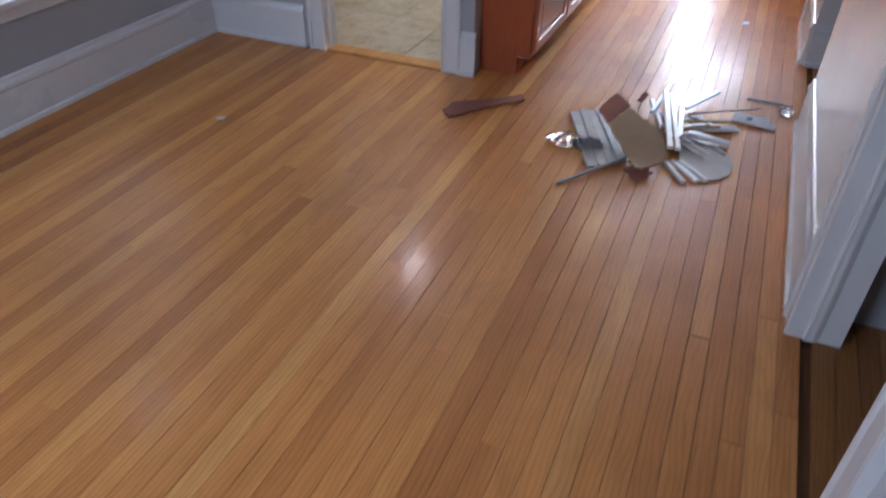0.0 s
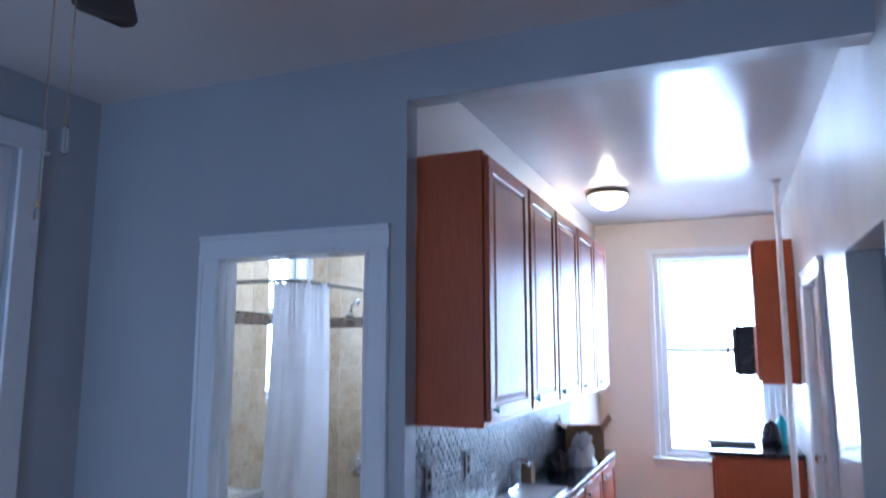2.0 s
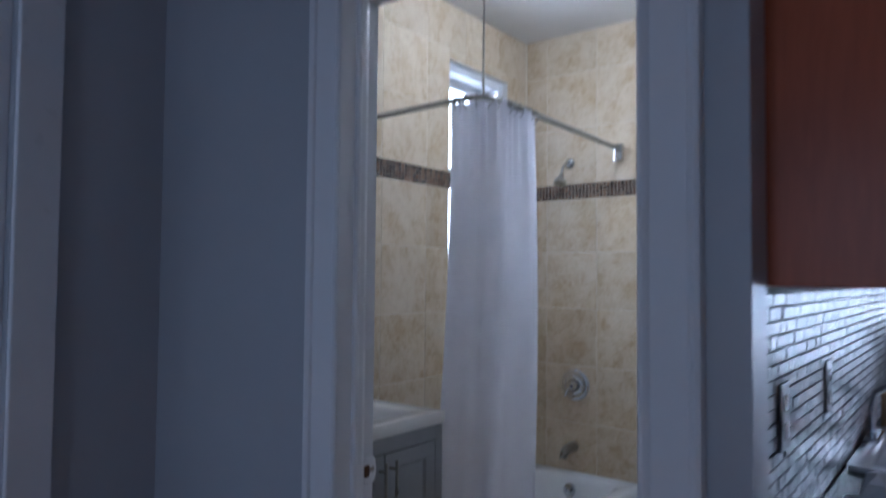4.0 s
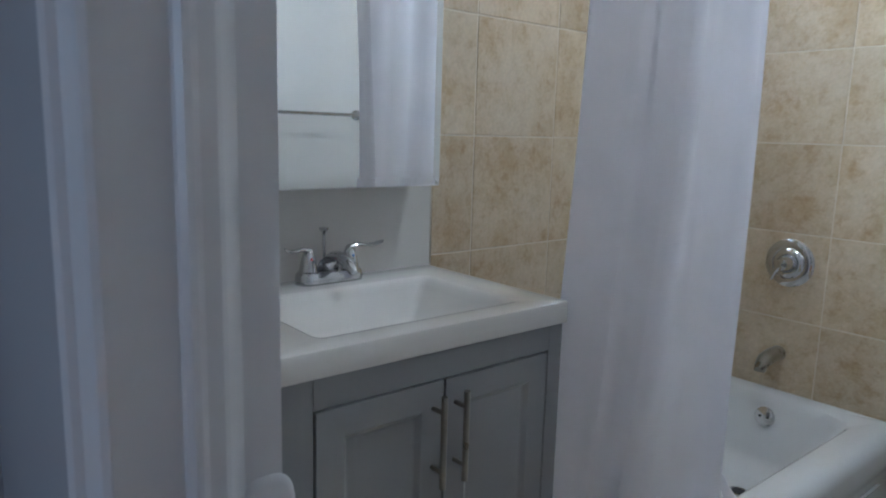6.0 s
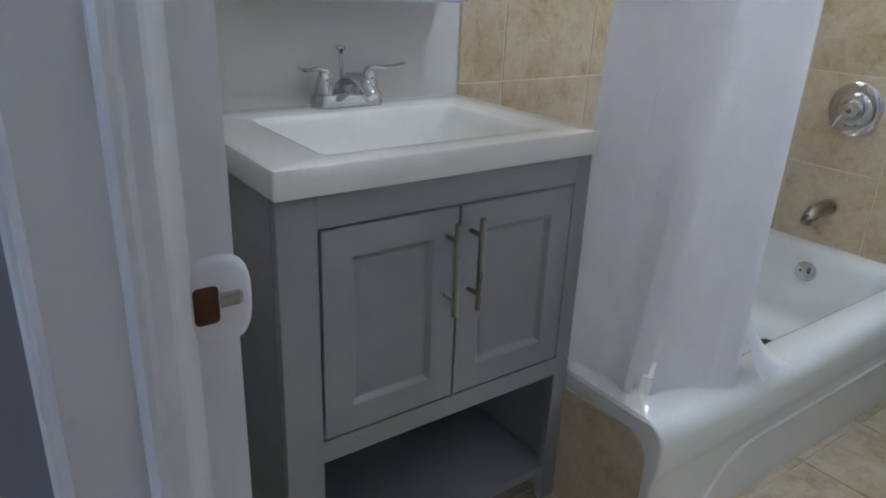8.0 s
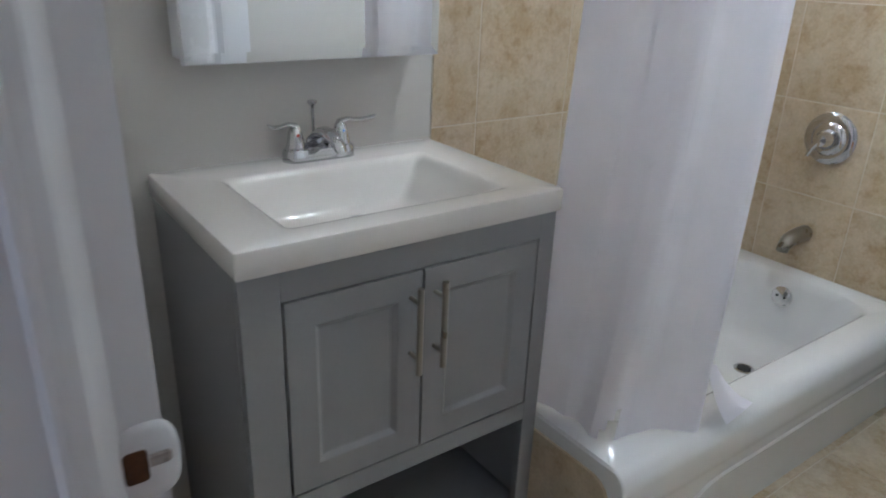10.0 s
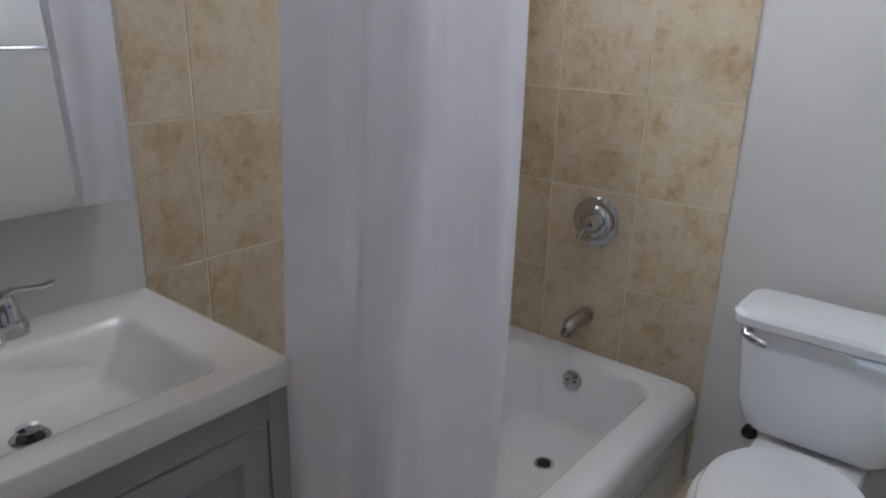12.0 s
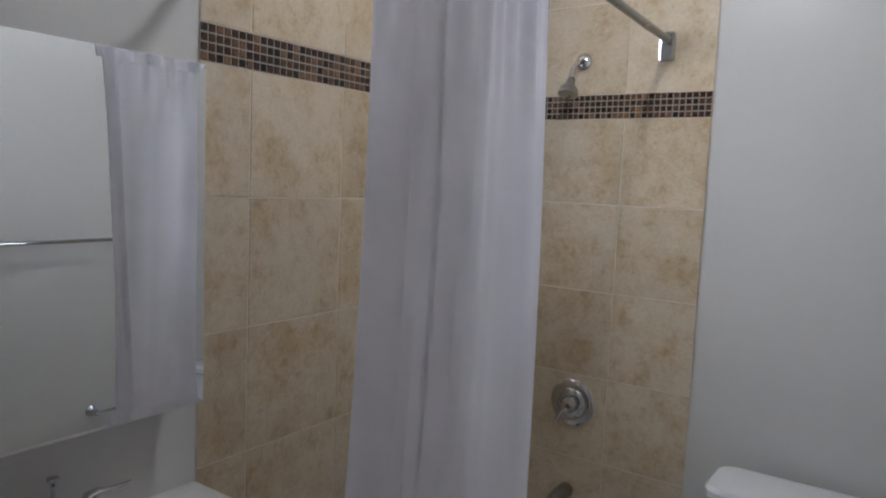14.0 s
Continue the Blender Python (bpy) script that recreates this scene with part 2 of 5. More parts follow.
RUSTY_STEEL = surface("rust_stained_paint", (0.40, 0.35, 0.32), 0.5, 0.0, vary=0.35, scale=70, fine=260)
BLACK = surface("black_plastic", (0.012, 0.013, 0.02), 0.25, vary=0.2, scale=20)
DARKGREY = surface("dark_grey_plastic", (0.06, 0.06, 0.07), 0.4)
MIRROR = surface("mirror_silver", (0.86, 0.88, 0.88), 0.01, 1.0, vary=0.01, bump=0.0)
CURTAIN = cloth("white_curtain_fabric", (0.875, 0.865, 0.93), 0.28)
RAG = cloth("white_rag", (0.86, 0.86, 0.87), 0.15)
CARD = surface("cardboard", (0.36, 0.235, 0.13), 0.8, vary=0.12, scale=14, fine=160, bump=0.2)
CARD_DARK = surface("brown_card_print", (0.30, 0.085, 0.05), 0.6, vary=0.2, scale=14, fine=160)
TAPE = surface("red_brown_card", (0.25, 0.09, 0.06), 0.65, vary=0.15, scale=25, fine=160, bump=0.2)
PAPER = surface("grey_white_paper", (0.62, 0.62, 0.63), 0.6, vary=0.12, scale=20, fine=120)
GREYMETAL = surface("galvanised_strip", (0.36, 0.36, 0.385), 0.5, 0.2, vary=0.2, scale=25, fine=140)
GREYCARD = surface("grey_card", (0.55, 0.545, 0.55), 0.7, vary=0.12, scale=20, fine=140)
PLASTIC = clear("clear_wrap", (0.97, 0.97, 1.0), 0.07)
GLASS = clear("window_glass")
LAMPGLASS = glowing("lit_lamp_glass", (1.0, 0.74, 0.38), 13.0)
BLAMPGLASS = glowing("lit_bath_lamp_glass", (1.0, 0.94, 0.84), 1.0)
SKYBACK = glowing("bright_overcast_sky", (1.0, 1.0, 1.0), SKY_GLOW)
BLADE = cabinet_wood("dark_fan_blade", (0.035, 0.025, 0.022), 0.4)
BRONZE = surface("dark_bronze", (0.12, 0.085, 0.06), 0.35, 0.8, bump=0.0)
BLUE = surface("blue_plastic", (0.12, 0.2, 0.42), 0.4)
SASH = surface("brown_sash", (0.10, 0.075, 0.055), 0.5)
RED = surface("red_plastic", (0.45, 0.03, 0.02), 0.3)
TEAL = surface("teal_plastic", (0.05, 0.3, 0.36), 0.3)


# ---- shaping helpers ----
def box(bm, x0, x1, y0, y1, z0, z1, bevel=0.0, seg=2):
    vs = [bm.verts.new((x, y, z)) for z in (z0, z1) for y in (y0, y1) for x in (x0, x1)]
    fs = [bm.faces.new([vs[i] for i in q]) for q in ((0, 2, 3, 1), (4, 5, 7, 6), (0, 1, 5, 4), (2, 6, 7, 3), (0, 4, 6, 2), (1, 3, 7, 5))]
    if bevel:
        es = list({e for f in fs for e in f.edges})
        bmesh.ops.bevel(bm, geom=es, offset=bevel, segments=seg, affect="EDGES", profile=0.5)
    return bm


def boxes(*rows, bevel=0.0):
    bm = bmesh.new()
    for r in rows:
        box(bm, *r, bevel=bevel)
    return bm


def loft(bm, rings, cap_start=True, cap_end=True, closed=True):
    made = [[bm.verts.new(p) for p in r] for r in rings]
    for a, b in zip(made, made[1:]):
        k = len(a)
        for i in range(k if closed else k - 1):
            j = (i + 1) % k
            bm.faces.new((a[i], a[j], b[j], b[i]))
    if cap_start:
        bm.faces.new(made[0][::-1])
    if cap_end:
        bm.faces.new(made[-1])
    return bm


def rrect(cx, cy, hx, hy, r, z, k=5):
    """Ring of a rounded rectangle, flat at height z."""
    pts = []
    for sx, sy, a0 in ((1, 1, 0), (-1, 1, 90), (-1, -1, 180), (1, -1, 270)):
        for i in range(k + 1):
            a = radians(a0 + 90 * i / k)
            pts.append((cx + sx * (hx - r) + r * math.cos(a), cy + sy * (hy - r) + r * math.sin(a), z))
    return pts


def oval(cx, cy, rx, ry, z, k=32, back=0.0):
    """Ring of an egg shape; back flattens the far (+y) half."""
    pts = []
    for i in range(k):
        a = 2 * math.pi * i / k
        s = math.sin(a)
        pts.append((cx + rx * math.cos(a), cy + ry * s * ((1 - back) if s > 0 else 1), z))
    return pts


def tube(bm, path, r, seg=10, cap=True):
    """Round rod along a path of points; r a number or one per point."""
    pts = [Vector(p) for p in path]
    rings, up = [], None
    for i, p in enumerate(pts):
        d = (pts[min(i + 1, len(pts) - 1)] - pts[max(i - 1, 0)]).normalized()
        if up is None:
            up = Vector((0, 0, 1)) if abs(d.z) < 0.9 else Vector((1, 0, 0))
        side = d.cross(up).normalized()
        up = side.cross(d).normalized()
        rad = r[i] if isinstance(r, (list, tuple)) else r
        rings.append([p + rad * (math.cos(2 * math.pi * k / seg) * side + math.sin(2 * math.pi * k / seg) * up) for k in range(seg)])
    return loft(bm, rings, cap, cap)


def turned(bm, at, axis, profile, seg=24):
    """Turned body: profile of (distance along the axis, radius)."""
    a = Vector(axis).normalized()
    s = a.cross(Vector((0, 0, 1)) if abs(a.z) < 0.9 else Vector((1, 0, 0))).normalized()
    u = s.cross(a)
    rings = [[Vector(at) + a * d + max(r, 1e-4) * (math.cos(2 * math.pi * k / seg) * s + math.sin(2 * math.pi * k / seg) * u) for k in range(seg)] for d, r in profile]
    return loft(bm, rings)


def mesh_of(name, bm, material, smooth=False):
    bmesh.ops.recalc_face_normals(bm, faces=bm.faces)
    me = bpy.data.meshes.new(name)
    bm.to_mesh(me)
    bm.free()
    for m in (material if isinstance(material, (list, tuple)) else (material,)):
        me.materials.append(m)
    if smooth:
        me.shade_smooth()
        me.set_sharp_from_angle(angle=radians(38))
    return me


def thing(name, at, label, category, group=""):
    ob = new(name)
    ob.empty_display_size = 0.1
    ob.location = at
    return tagged(ob, label, category, group)


def origin_of(ob):
    p = Vector((0, 0, 0))
    while ob is not None:
        p += ob.location + (ob.matrix_parent_inverse.translation if ob.parent else Vector((0, 0, 0)))
        ob = ob.parent
    return p


def part(name, bm, material, parent, label="", smooth=False):
    """One mesh under a thing or a part; its shape is given in world places."""
    ob = new(name, mesh_of(name, bm, material, smooth))
    if parent is not None:
        ob.parent = parent
        ob.matrix_parent_inverse = Matrix.Translation(-origin_of(parent))
    if label:
        ob["label"] = label
    return ob


def solo(name, bm, material, label, category, group="", smooth=False):
    return tagged(part(name, bm, material, None, "", smooth), label, category, group)


def structure(name, bm, material, label="", smooth=False, category=""):
    return tagged(part(name, bm, material, None, "", smooth), label, category, "", "structure")


def piece(name, me, at, parent):
    ob = new(name, me)
    ob.location = at
    ob.parent = parent
    return ob


def wall_grid(axis, face0, face1, a0, a1, z0, z1, holes):
    """Wall across one axis between two faces, from a0 to a1, with rectangular holes (a0, a1, z0, z1) side by side."""
    rows, at = [], a0
    for h0, h1, hz0, hz1 in sorted(holes):
        rows.append((at, h0, z0, z1))
        if hz0 > z0:
            rows.append((h0, h1, z0, hz0))
        if hz1 < z1:
            rows.append((h0, h1, hz1, z1))
        at = h1
    rows.append((at, a1, z0, z1))
    bm = bmesh.new()
    for p, q, r, s in rows:
        if q - p > 1e-4:
            if axis == "x":
                box(bm, face0, face1, p, q, r, s)
            else:
                box(bm, p, q, face0, face1, r, s)
    bmesh.ops.remove_doubles(bm, verts=bm.verts, dist=1e-5)
    return bm


def cut(rects, hole):
    """Rectangles (a0, a1, b0, b1) less a hole."""
    h0, h1, g0, g1 = hole
    out = []
    for a0, a1, b0, b1 in rects:
        if a1 <= h0 or a0 >= h1 or b1 <= g0 or b0 >= g1:
            out.append((a0, a1, b0, b1))
            continue
        if a0 < h0:
            out.append((a0, h0, b0, b1))
        if a1 > h1:
            out.append((h1, a1, b0, b1))
        if b0 < g0:
            out.append((max(a0, h0), min(a1, h1), b0, g0))
        if b1 > g1:
            out.append((max(a0, h0), min(a1, h1), g1, b1))
    return [r for r in out if r[1] - r[0] > 0.012 and r[3] - r[2] > 0.012]


def profile_run(bm, profile, p0, p1, out):
    """Moulding: a profile of (out, up) drawn straight from p0 to p1; out is the way off the wall."""
    o, a, b = Vector(out), Vector(p0), Vector(p1)
    r = [[p + o * u + Vector((0, 0, v)) for u, v in profile] for p in (a, b)]
    return loft(bm, r)


# ---- plan ----
XL, XR, YN, YS, ZC = -2.985, 0.30, 2.975, -1.6, 2.872
YI = 3.073                      # kitchen and bath side of the cross wall
BX, BE, BN, BZ = -3.15, -1.46, 5.367, 2.78
KX, KN = -1.335, 7.37

# floors and ceilings
floor = structure("floor", boxes((XL - 0.2, 1.6, YS - 0.2, YI - 0.03, -0.12, -0.018), (KX - 0.12, 1.6, YI - 0.03, KN + 0.2, -0.12, -0.018)), GAP, "narrow oak strip floor with worn orange varnish", category="floor")
bath_floor = structure("bath_floor", boxes((BX - 0.2, BE, YI - 0.03, BN + 0.2, -0.12, -0.004)), GROUT, "cream ceramic tile floor of the bathroom", category="floor")
structure("ceiling", boxes((XL - 0.2, 1.6, YS - 0.2, YI - 0.06, ZC, ZC + 0.12)), CEIL, "plain white painted ceiling")
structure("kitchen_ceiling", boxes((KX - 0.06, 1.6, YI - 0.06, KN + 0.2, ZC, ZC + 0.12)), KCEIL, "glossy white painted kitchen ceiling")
structure("bath_ceiling", boxes((BX - 0.2, KX - 0.06, YI - 0.06, BN + 0.2, BZ, BZ + 0.22)), BWALL, "plain white bathroom ceiling")

# walls
WIN1 = (1.56, 2.565, 0.535, 2.54)
structure("wall_west", wall_grid("x", XL - 0.2, XL, YS - 0.2, YN, 0, ZC, [WIN1]), GREY, "grey painted plaster wall")
structure("wall_north", wall_grid("y", YN, YI, XL - 0.2, -1.32, 0, ZC, [(-2.219, -1.481, 0, 2.074)]), GREY, "grey painted wall with the bathroom doorway")
structure("wall_header", boxes((-1.32, XR, YN, YI, 2.665, ZC)), GREY, "grey painted beam over the kitchen opening")
# unseen wall; its opening is made up to let the south fill in
structure("wall_south", wall_grid("y", YS - 0.15, YS, XL, XR, 0, ZC, [(-2.25, -0.95, 0.8, 2.4)]), GREY, "grey painted wall")
structure("wall_east", wall_grid("x", XR, XR + 0.13, YS - 0.15, YI, 0, ZC, [(0.645, 1.53, 0, 2.07)]), KWALL_R, "white painted wall with a doorway")
structure("wall_kitchen_east", wall_grid("x", XR, XR + 0.13, YI, KN, 0, ZC, [(YI + 0.02, 3.90, 0, 2.085), (4.735, 5.515, 0, 2.08)]), KWALL_R, "glossy white kitchen wall with doorways")
structure("wall_hall", boxes((XR + 0.13, 1.6, 3.90, 4.02, 0, ZC), (XR + 0.13, 1.6, 2.95, 3.07, 0, ZC), (1.5, 1.6, 3.1, 3.90, 0, ZC), (XR + 0.13, 1.6, 1.66, 1.78, 0, ZC), (XR + 0.13, 1.6, 0.45, 0.57, 0, ZC), (1.5, 1.6, 0.57, 1.66, 0, ZC)), GREY, "grey painted walls of the side rooms")
WIN2 = (-0.80, 0.18, 0.70, 2.56)
structure("wall_kitchen_north", wall_grid("y", KN, KN + 0.2, KX - 0.12, XR + 0.13, 0, ZC, [WIN2]), KWALL, "cream painted kitchen wall with a window")
structure("wall_partition", boxes((BE, KX, YI, KN, 0, ZC)), [KWALL], "cream painted kitchen partition wall")
WIN3 = (4.612, 5.16, 1.30, 2.50)
structure("wall_bath_west", wall_grid("x", BX - 0.2, BX, YI, BN, 0, BZ, [WIN3]), BWALL, "white painted bathroom wall")
structure("wall_bath_north", boxes((BX - 0.2, BE, BN, BN + 0.14, 0, BZ)), BWALL, "white painted bathroom wall behind the toilet")
structure("wall_bath_east", boxes((BE - 0.004, BE, YI, BN, 0, BZ)), BWALL, "white painted bathroom wall")
structure("wall_bath_south", wall_grid("y", YI, YI + 0.004, BX, BE - 0.004, 0, BZ, [(-2.32, -1.466, 0, 2.16)]), BWALL, "white painted bathroom wall beside the door")

# baseboards: tall board with a moulded cap and a shoe strip
BB = [(0, 0), (0.028, 0), (0.028, 0.018), (0.018, 0.026), (0.016, 0.175), (0.022, 0.185), (0.022, 0.20), (0.013, 0.212), (0.010, 0.228), (0, 0.232)]


def baseboard(p0, p1, out, label="tall white moulded baseboard"):
    bm = profile_run(bmesh.new(), BB, p0, p1, out)
    return structure("baseboard", bm, WHITE, label, category="baseboard")


baseboard((XL, YS, 0), (XL, YN - 0.028, 0), (1, 0, 0))
baseboard((XL, YN, 0), (-2.34, YN, 0), (0, -1, 0))
baseboard((-1.395, YN, 0), (-1.306, YN, 0), (0, -1, 0))
baseboard((XR, 1.64, 0), (XR, YI, 0), (-1, 0, 0))
baseboard((XR, 3.905, 0), (XR, 4.645, 0), (-1, 0, 0))
baseboard((XR, YS, 0), (XR, 0.55, 0), (-1, 0, 0))
baseboard((KX, KN, 0), (XR, KN, 0), (0, -1, 0))
baseboard((KX, 6.12, 0), (KX, KN - 0.03, 0), (1, 0, 0))
baseboard((XL, YS, 0), (XR, YS, 0), (0, 1, 0))
baseboard((XR + 0.002, 3.90, 0), (1.5, 3.90, 0), (0, -1, 0))


# door casings: moulded boards
def casing_board(bm, wall, a, z0, z1, width, face, sign, inner):
    """Upright casing; inner is the side of the opening (+1: towards larger a)."""
    prof = [(0, 0), (0, 0.019), (0.004, 0.024), (0.011, 0.025), (0.017, 0.022), (0.022, 0.0185), (width - 0.022, 0.0185), (width - 0.018, 0.025), (width - 0.008, 0.028), (width, 0.025), (width, 0)]
    rings = []
    for z in (z0, z1):
        ring = []
        for w, d in prof:
            u = a - inner * w
            v = face + sign * d
            ring.append((u, v, z) if wall == "y" else (v, u, z))
        rings.append(ring)
    return loft(bm, rings)


def casing_head(bm, wall, a0, a1, z, width, face, sign):
    prof = [(0, 0), (0, 0.019), (0.004, 0.024), (0.011, 0.025), (0.017, 0.022), (0.022, 0.0185), (width - 0.022, 0.0185), (width - 0.018, 0.025), (width - 0.008, 0.028), (width, 0.0255), (width, 0)]
    rings = []
    for a in (a0, a1):
        rings.append([(a, face + sign * d, z + w) if wall == "y" else (face + sign * d, a, z + w) for w, d in prof])
    return loft(bm, rings)


def door_frame(name, wall, a0, a1, top, face, back, sign, label, both=True, width=0.1):
    """Casing on the face, jambs through the wall and a stop strip."""
    f = tagged(thing(name, (0, 0, 0), label, "door frame"), kind="structure")
    part("casing_side", casing_board(bmesh.new(), wall, a0, 0, top, width, face, sign, 1), WHITE, f)
    part("casing_side", casing_board(bmesh.new(), wall, a1, 0, top, width, face, sign, -1), WHITE, f)
    part("casing_head", casing_head(bmesh.new(), wall, a0 - width - 0.004, a1 + width + 0.004, top, width, face, sign), WHITE, f)
    lo, hi = min(face, back), max(face, back)
    for p, q in ((a0 - 0.014, a0), (a1, a1 + 0.014)):
        part("jamb", boxes((p, q, lo, hi, 0, top) if wall == "y" else (lo, hi, p, q, 0, top)), WHITE, f)
    part("jamb_head", boxes((a0, a1, lo, hi, top, top + 0.014) if wall == "y" else (lo, hi, a0, a1, top, top + 0.014)), WHITE, f)
    for a, side in ((a0, 1), (a1, -1)):        # stop strip with a sloped, thickly painted back edge
        prof = [(lo + 0.029, 0), (lo + 0.030, 0.005), (lo + 0.034, 0.0095), (lo + 0.039, 0.0102), (lo + 0.044, 0.0088), (lo + 0.056, 0.0088), (lo + 0.060, 0.0075), (lo + 0.073, 0.001), (lo + 0.073, 0)]
        rings = [[(a + side * d, v, z) if wall == "y" else (v, a + side * d, z) for v, d in prof] for z in (0, top)]
        part("stop", loft(bmesh.new(), rings), WHITE, f)
    return f


bath_frame = door_frame("door_frame_1", "y", -2.205, -1.495, 2.06, YN, YI + 0.006, -1, "white painted door casing with moulded edges and chips", width=0.105)
door_frame("door_frame_2", "x", 0.66, 1.515, 2.055, XR, XR + 0.135, -1, "white painted door casing of the side room", width=0.105)
door_frame("door_frame_3", "x", 4.75, 5.50, 2.06, XR, XR + 0.135, -1, "white painted door casing in the kitchen")

# ---- windows ----
def window(name, wall, a0, a1, z0, z1, face, sign, depth, label, sash_mat, rail, glass_at, casing=True, stool=True, w=0.11):
    """Sash window in the hole (a0, a1, z0, z1); face is the room side of the wall, sign points into the room."""
    f = tagged(thing(name, (0, 0, 0), label, "window"), kind="structure")

    def put(pname, u0, u1, d0, d1, v0, v1, mat, bevel=0.003, parent=f, lab=""):
        p, q = sorted((face + sign * d0, face + sign * d1))
        row = (u0, u1, p, q, v0, v1) if wall == "y" else (p, q, u0, u1, v0, v1)
        return part(pname, boxes(row, bevel=bevel), mat, parent, lab)

    if casing:
        put("casing_side", a0 - w, a0, 0, 0.022, z0, z1, WHITE, 0.004)
        put("casing_side", a1, a1 + w, 0, 0.022, z0, z1, WHITE, 0.004)
        put("casing_head", a0 - w - 0.004, a1 + w + 0.004, 0, 0.026, z1, z1 + w, WHITE, 0.004)
        put("head_cap", a0 - w - 0.018, a1 + w + 0.018, 0, 0.036, z1 - 0.004, z1 + 0.012, WHITE, 0.004)
    if stool:
        put("window_sill", a0 - w - 0.02, a1 + w + 0.02, -0.06, 0.06, z0 - 0.03, z0, WHITE, 0.008)
        put("apron", a0 - w, a1 + w, 0, 0.018, z0 - 0.09, z0 - 0.032, WHITE, 0.004)
    # frame lining the hole
    t = 0.045
    put("window_frame", a0, a0 + t, -depth, -0.03, z0, z1, WHITE)
    put("window_frame", a1 - t, a1, -depth, -0.03, z0, z1, WHITE)
    put("window_frame", a0 + t, a1 - t, -depth, -0.03, z1 - t, z1, WHITE)
    put("window_frame", a0 + t, a1 - t, -depth, -0.03, z0, z0 + 0.03, WHITE)
    # two sashes, the lower one in front
    s = 0.05
    for k, (v0, v1, d) in enumerate(((rail - 0.02, z1 - t, glass_at + 0.035), (z0 + 0.03, rail + 0.02, glass_at))):
        sash = put("sash", a0 + t, a0 + t + s, -d - 0.03, -d, v0, v1, sash_mat)
        put("sash_stile", a1 - t - s, a1 - t, -d - 0.03, -d, v0, v1, sash_mat, 0.003, sash)
        put("sash_rail", a0 + t + s, a1 - t - s, -d - 0.03, -d, v0, v0 + s, sash_mat, 0.003, sash)
        put("sash_rail", a0 + t + s, a1 - t - s, -d - 0.03, -d, v1 - s * 0.8, v1, sash_mat, 0.003, sash)
        g = put("pane", a0 + t + s, a1 - t - s, -d - 0.018, -d - 0.013, v0 + s, v1 - s * 0.8, GLASS, 0, sash)
        g.visible_shadow = False
    return f


window("window_1", "x", 1.56, 2.565, 0.535, 2.54, XL, 1, 0.2, "white cased sash window with dark sash edges", SASH, 1.53, 0.075)
window("window_2", "y", -0.80, 0.18, 0.70, 2.56, KN, -1, 0.19, "bright kitchen sash window in white casing", WHITE, 1.66, 0.08, w=0.045)
window("window_3", "x", 4.612, 5.16, 1.30, 2.50, BX, 1, 0.19, "small bathroom window in a tiled opening", WHITE, 1.95, 0.1, casing=False, stool=False)

# raised slat blinds at the window heads
def raised_blind(a0, a1, top, at, wall, tilt, label, slats=12):
    b = thing("window_blind", ((at, a0, top) if wall == "x" else (a0, at, top)), label, "blind")

    def bar(nm, z0, z1, half, drop, mat):
        bm = bmesh.new()
        row = (at - half, at + half, a0, a1, z0, z1) if wall == "x" else (a0, a1, at - half, at + half, z0, z1)
        box(bm, *row, bevel=min(0.002, (z1 - z0) * 0.3))
        for v in bm.verts:
            k = ((v.co.y if wall == "x" else v.co.x) - a0) / (a1 - a0)
            v.co.z -= drop * (1 - k)
        part(nm, bm, mat, b)

    bar("head_rail", top - 0.032, top, 0.014, 0.0, WHITE)
    for i in range(slats):
        bar("slat", top - 0.036 - i * 0.0052 - 0.0026, top - 0.036 - i * 0.0052, 0.0125, tilt * (i + 1) / slats, WHITE)
    z = top - 0.036 - slats * 0.0052
    bar("bottom_rail", z - 0.016, z - 0.002, 0.013, tilt, WHITE)
    for k in (0.86, 0.93):
        c = a0 + (a1 - a0) * k
        p = (at + 0.02, c) if wall == "x" else (c, at - 0.02)
        part("cord", tube(bmesh.new(), ((*p, top - 0.02), (*p, top - 0.75 + 0.1 * k)), 0.0012, 5), PAPER, b)
    return b


raised_blind(1.62, 2.52, 2.50, XL - 0.045, "x", 0.0, "white slat blind pulled up at the window head", 22)
raised_blind(-0.70, 0.12, 2.505, KN + 0.045, "y", 0.07, "white slat blind pulled up crookedly in the kitchen window", 16)

# what lies outside
bm = boxes((-4.5, 3.5, 9.3, 9.32, -1, 6))
tagged(part("backdrop", bm, SKYBACK, None), "white overcast sky beyond the kitchen window", "sky", "", "structure")
bm = boxes((-4.62, -4.6, 3.9, 7.0, 0.5, 4.5))
tagged(part("backdrop", bm, SKYBACK, None), "white overcast sky beyond the bathroom window", "sky", "", "structure")
ground = boxes((-60, 60, -60, 60, -3.2, -3.1))
structure("ground", ground, surface("yard_concrete", (0.22, 0.22, 0.21), 0.9, vary=0.3, scale=0.8, fine=20), "grey concrete yard far below", category="ground")

# ---- ceiling fan ----
FX, FY = -1.37, 1.49
fan = thing("ceiling_fan", (FX, FY, ZC), "dark ceiling fan with pull chains, blades at rest", "ceiling fan")
part("canopy", turned(bmesh.new(), (FX, FY, ZC), (0, 0, -1), ((0, 0.065), (0.03, 0.064), (0.055, 0.03), (0.06, 0.018))), BRONZE, fan, smooth=True)
part("downrod", tube(bmesh.new(), ((FX, FY, ZC - 0.05), (FX, FY, 2.74)), 0.013, 12), BRONZE, fan, smooth=True)
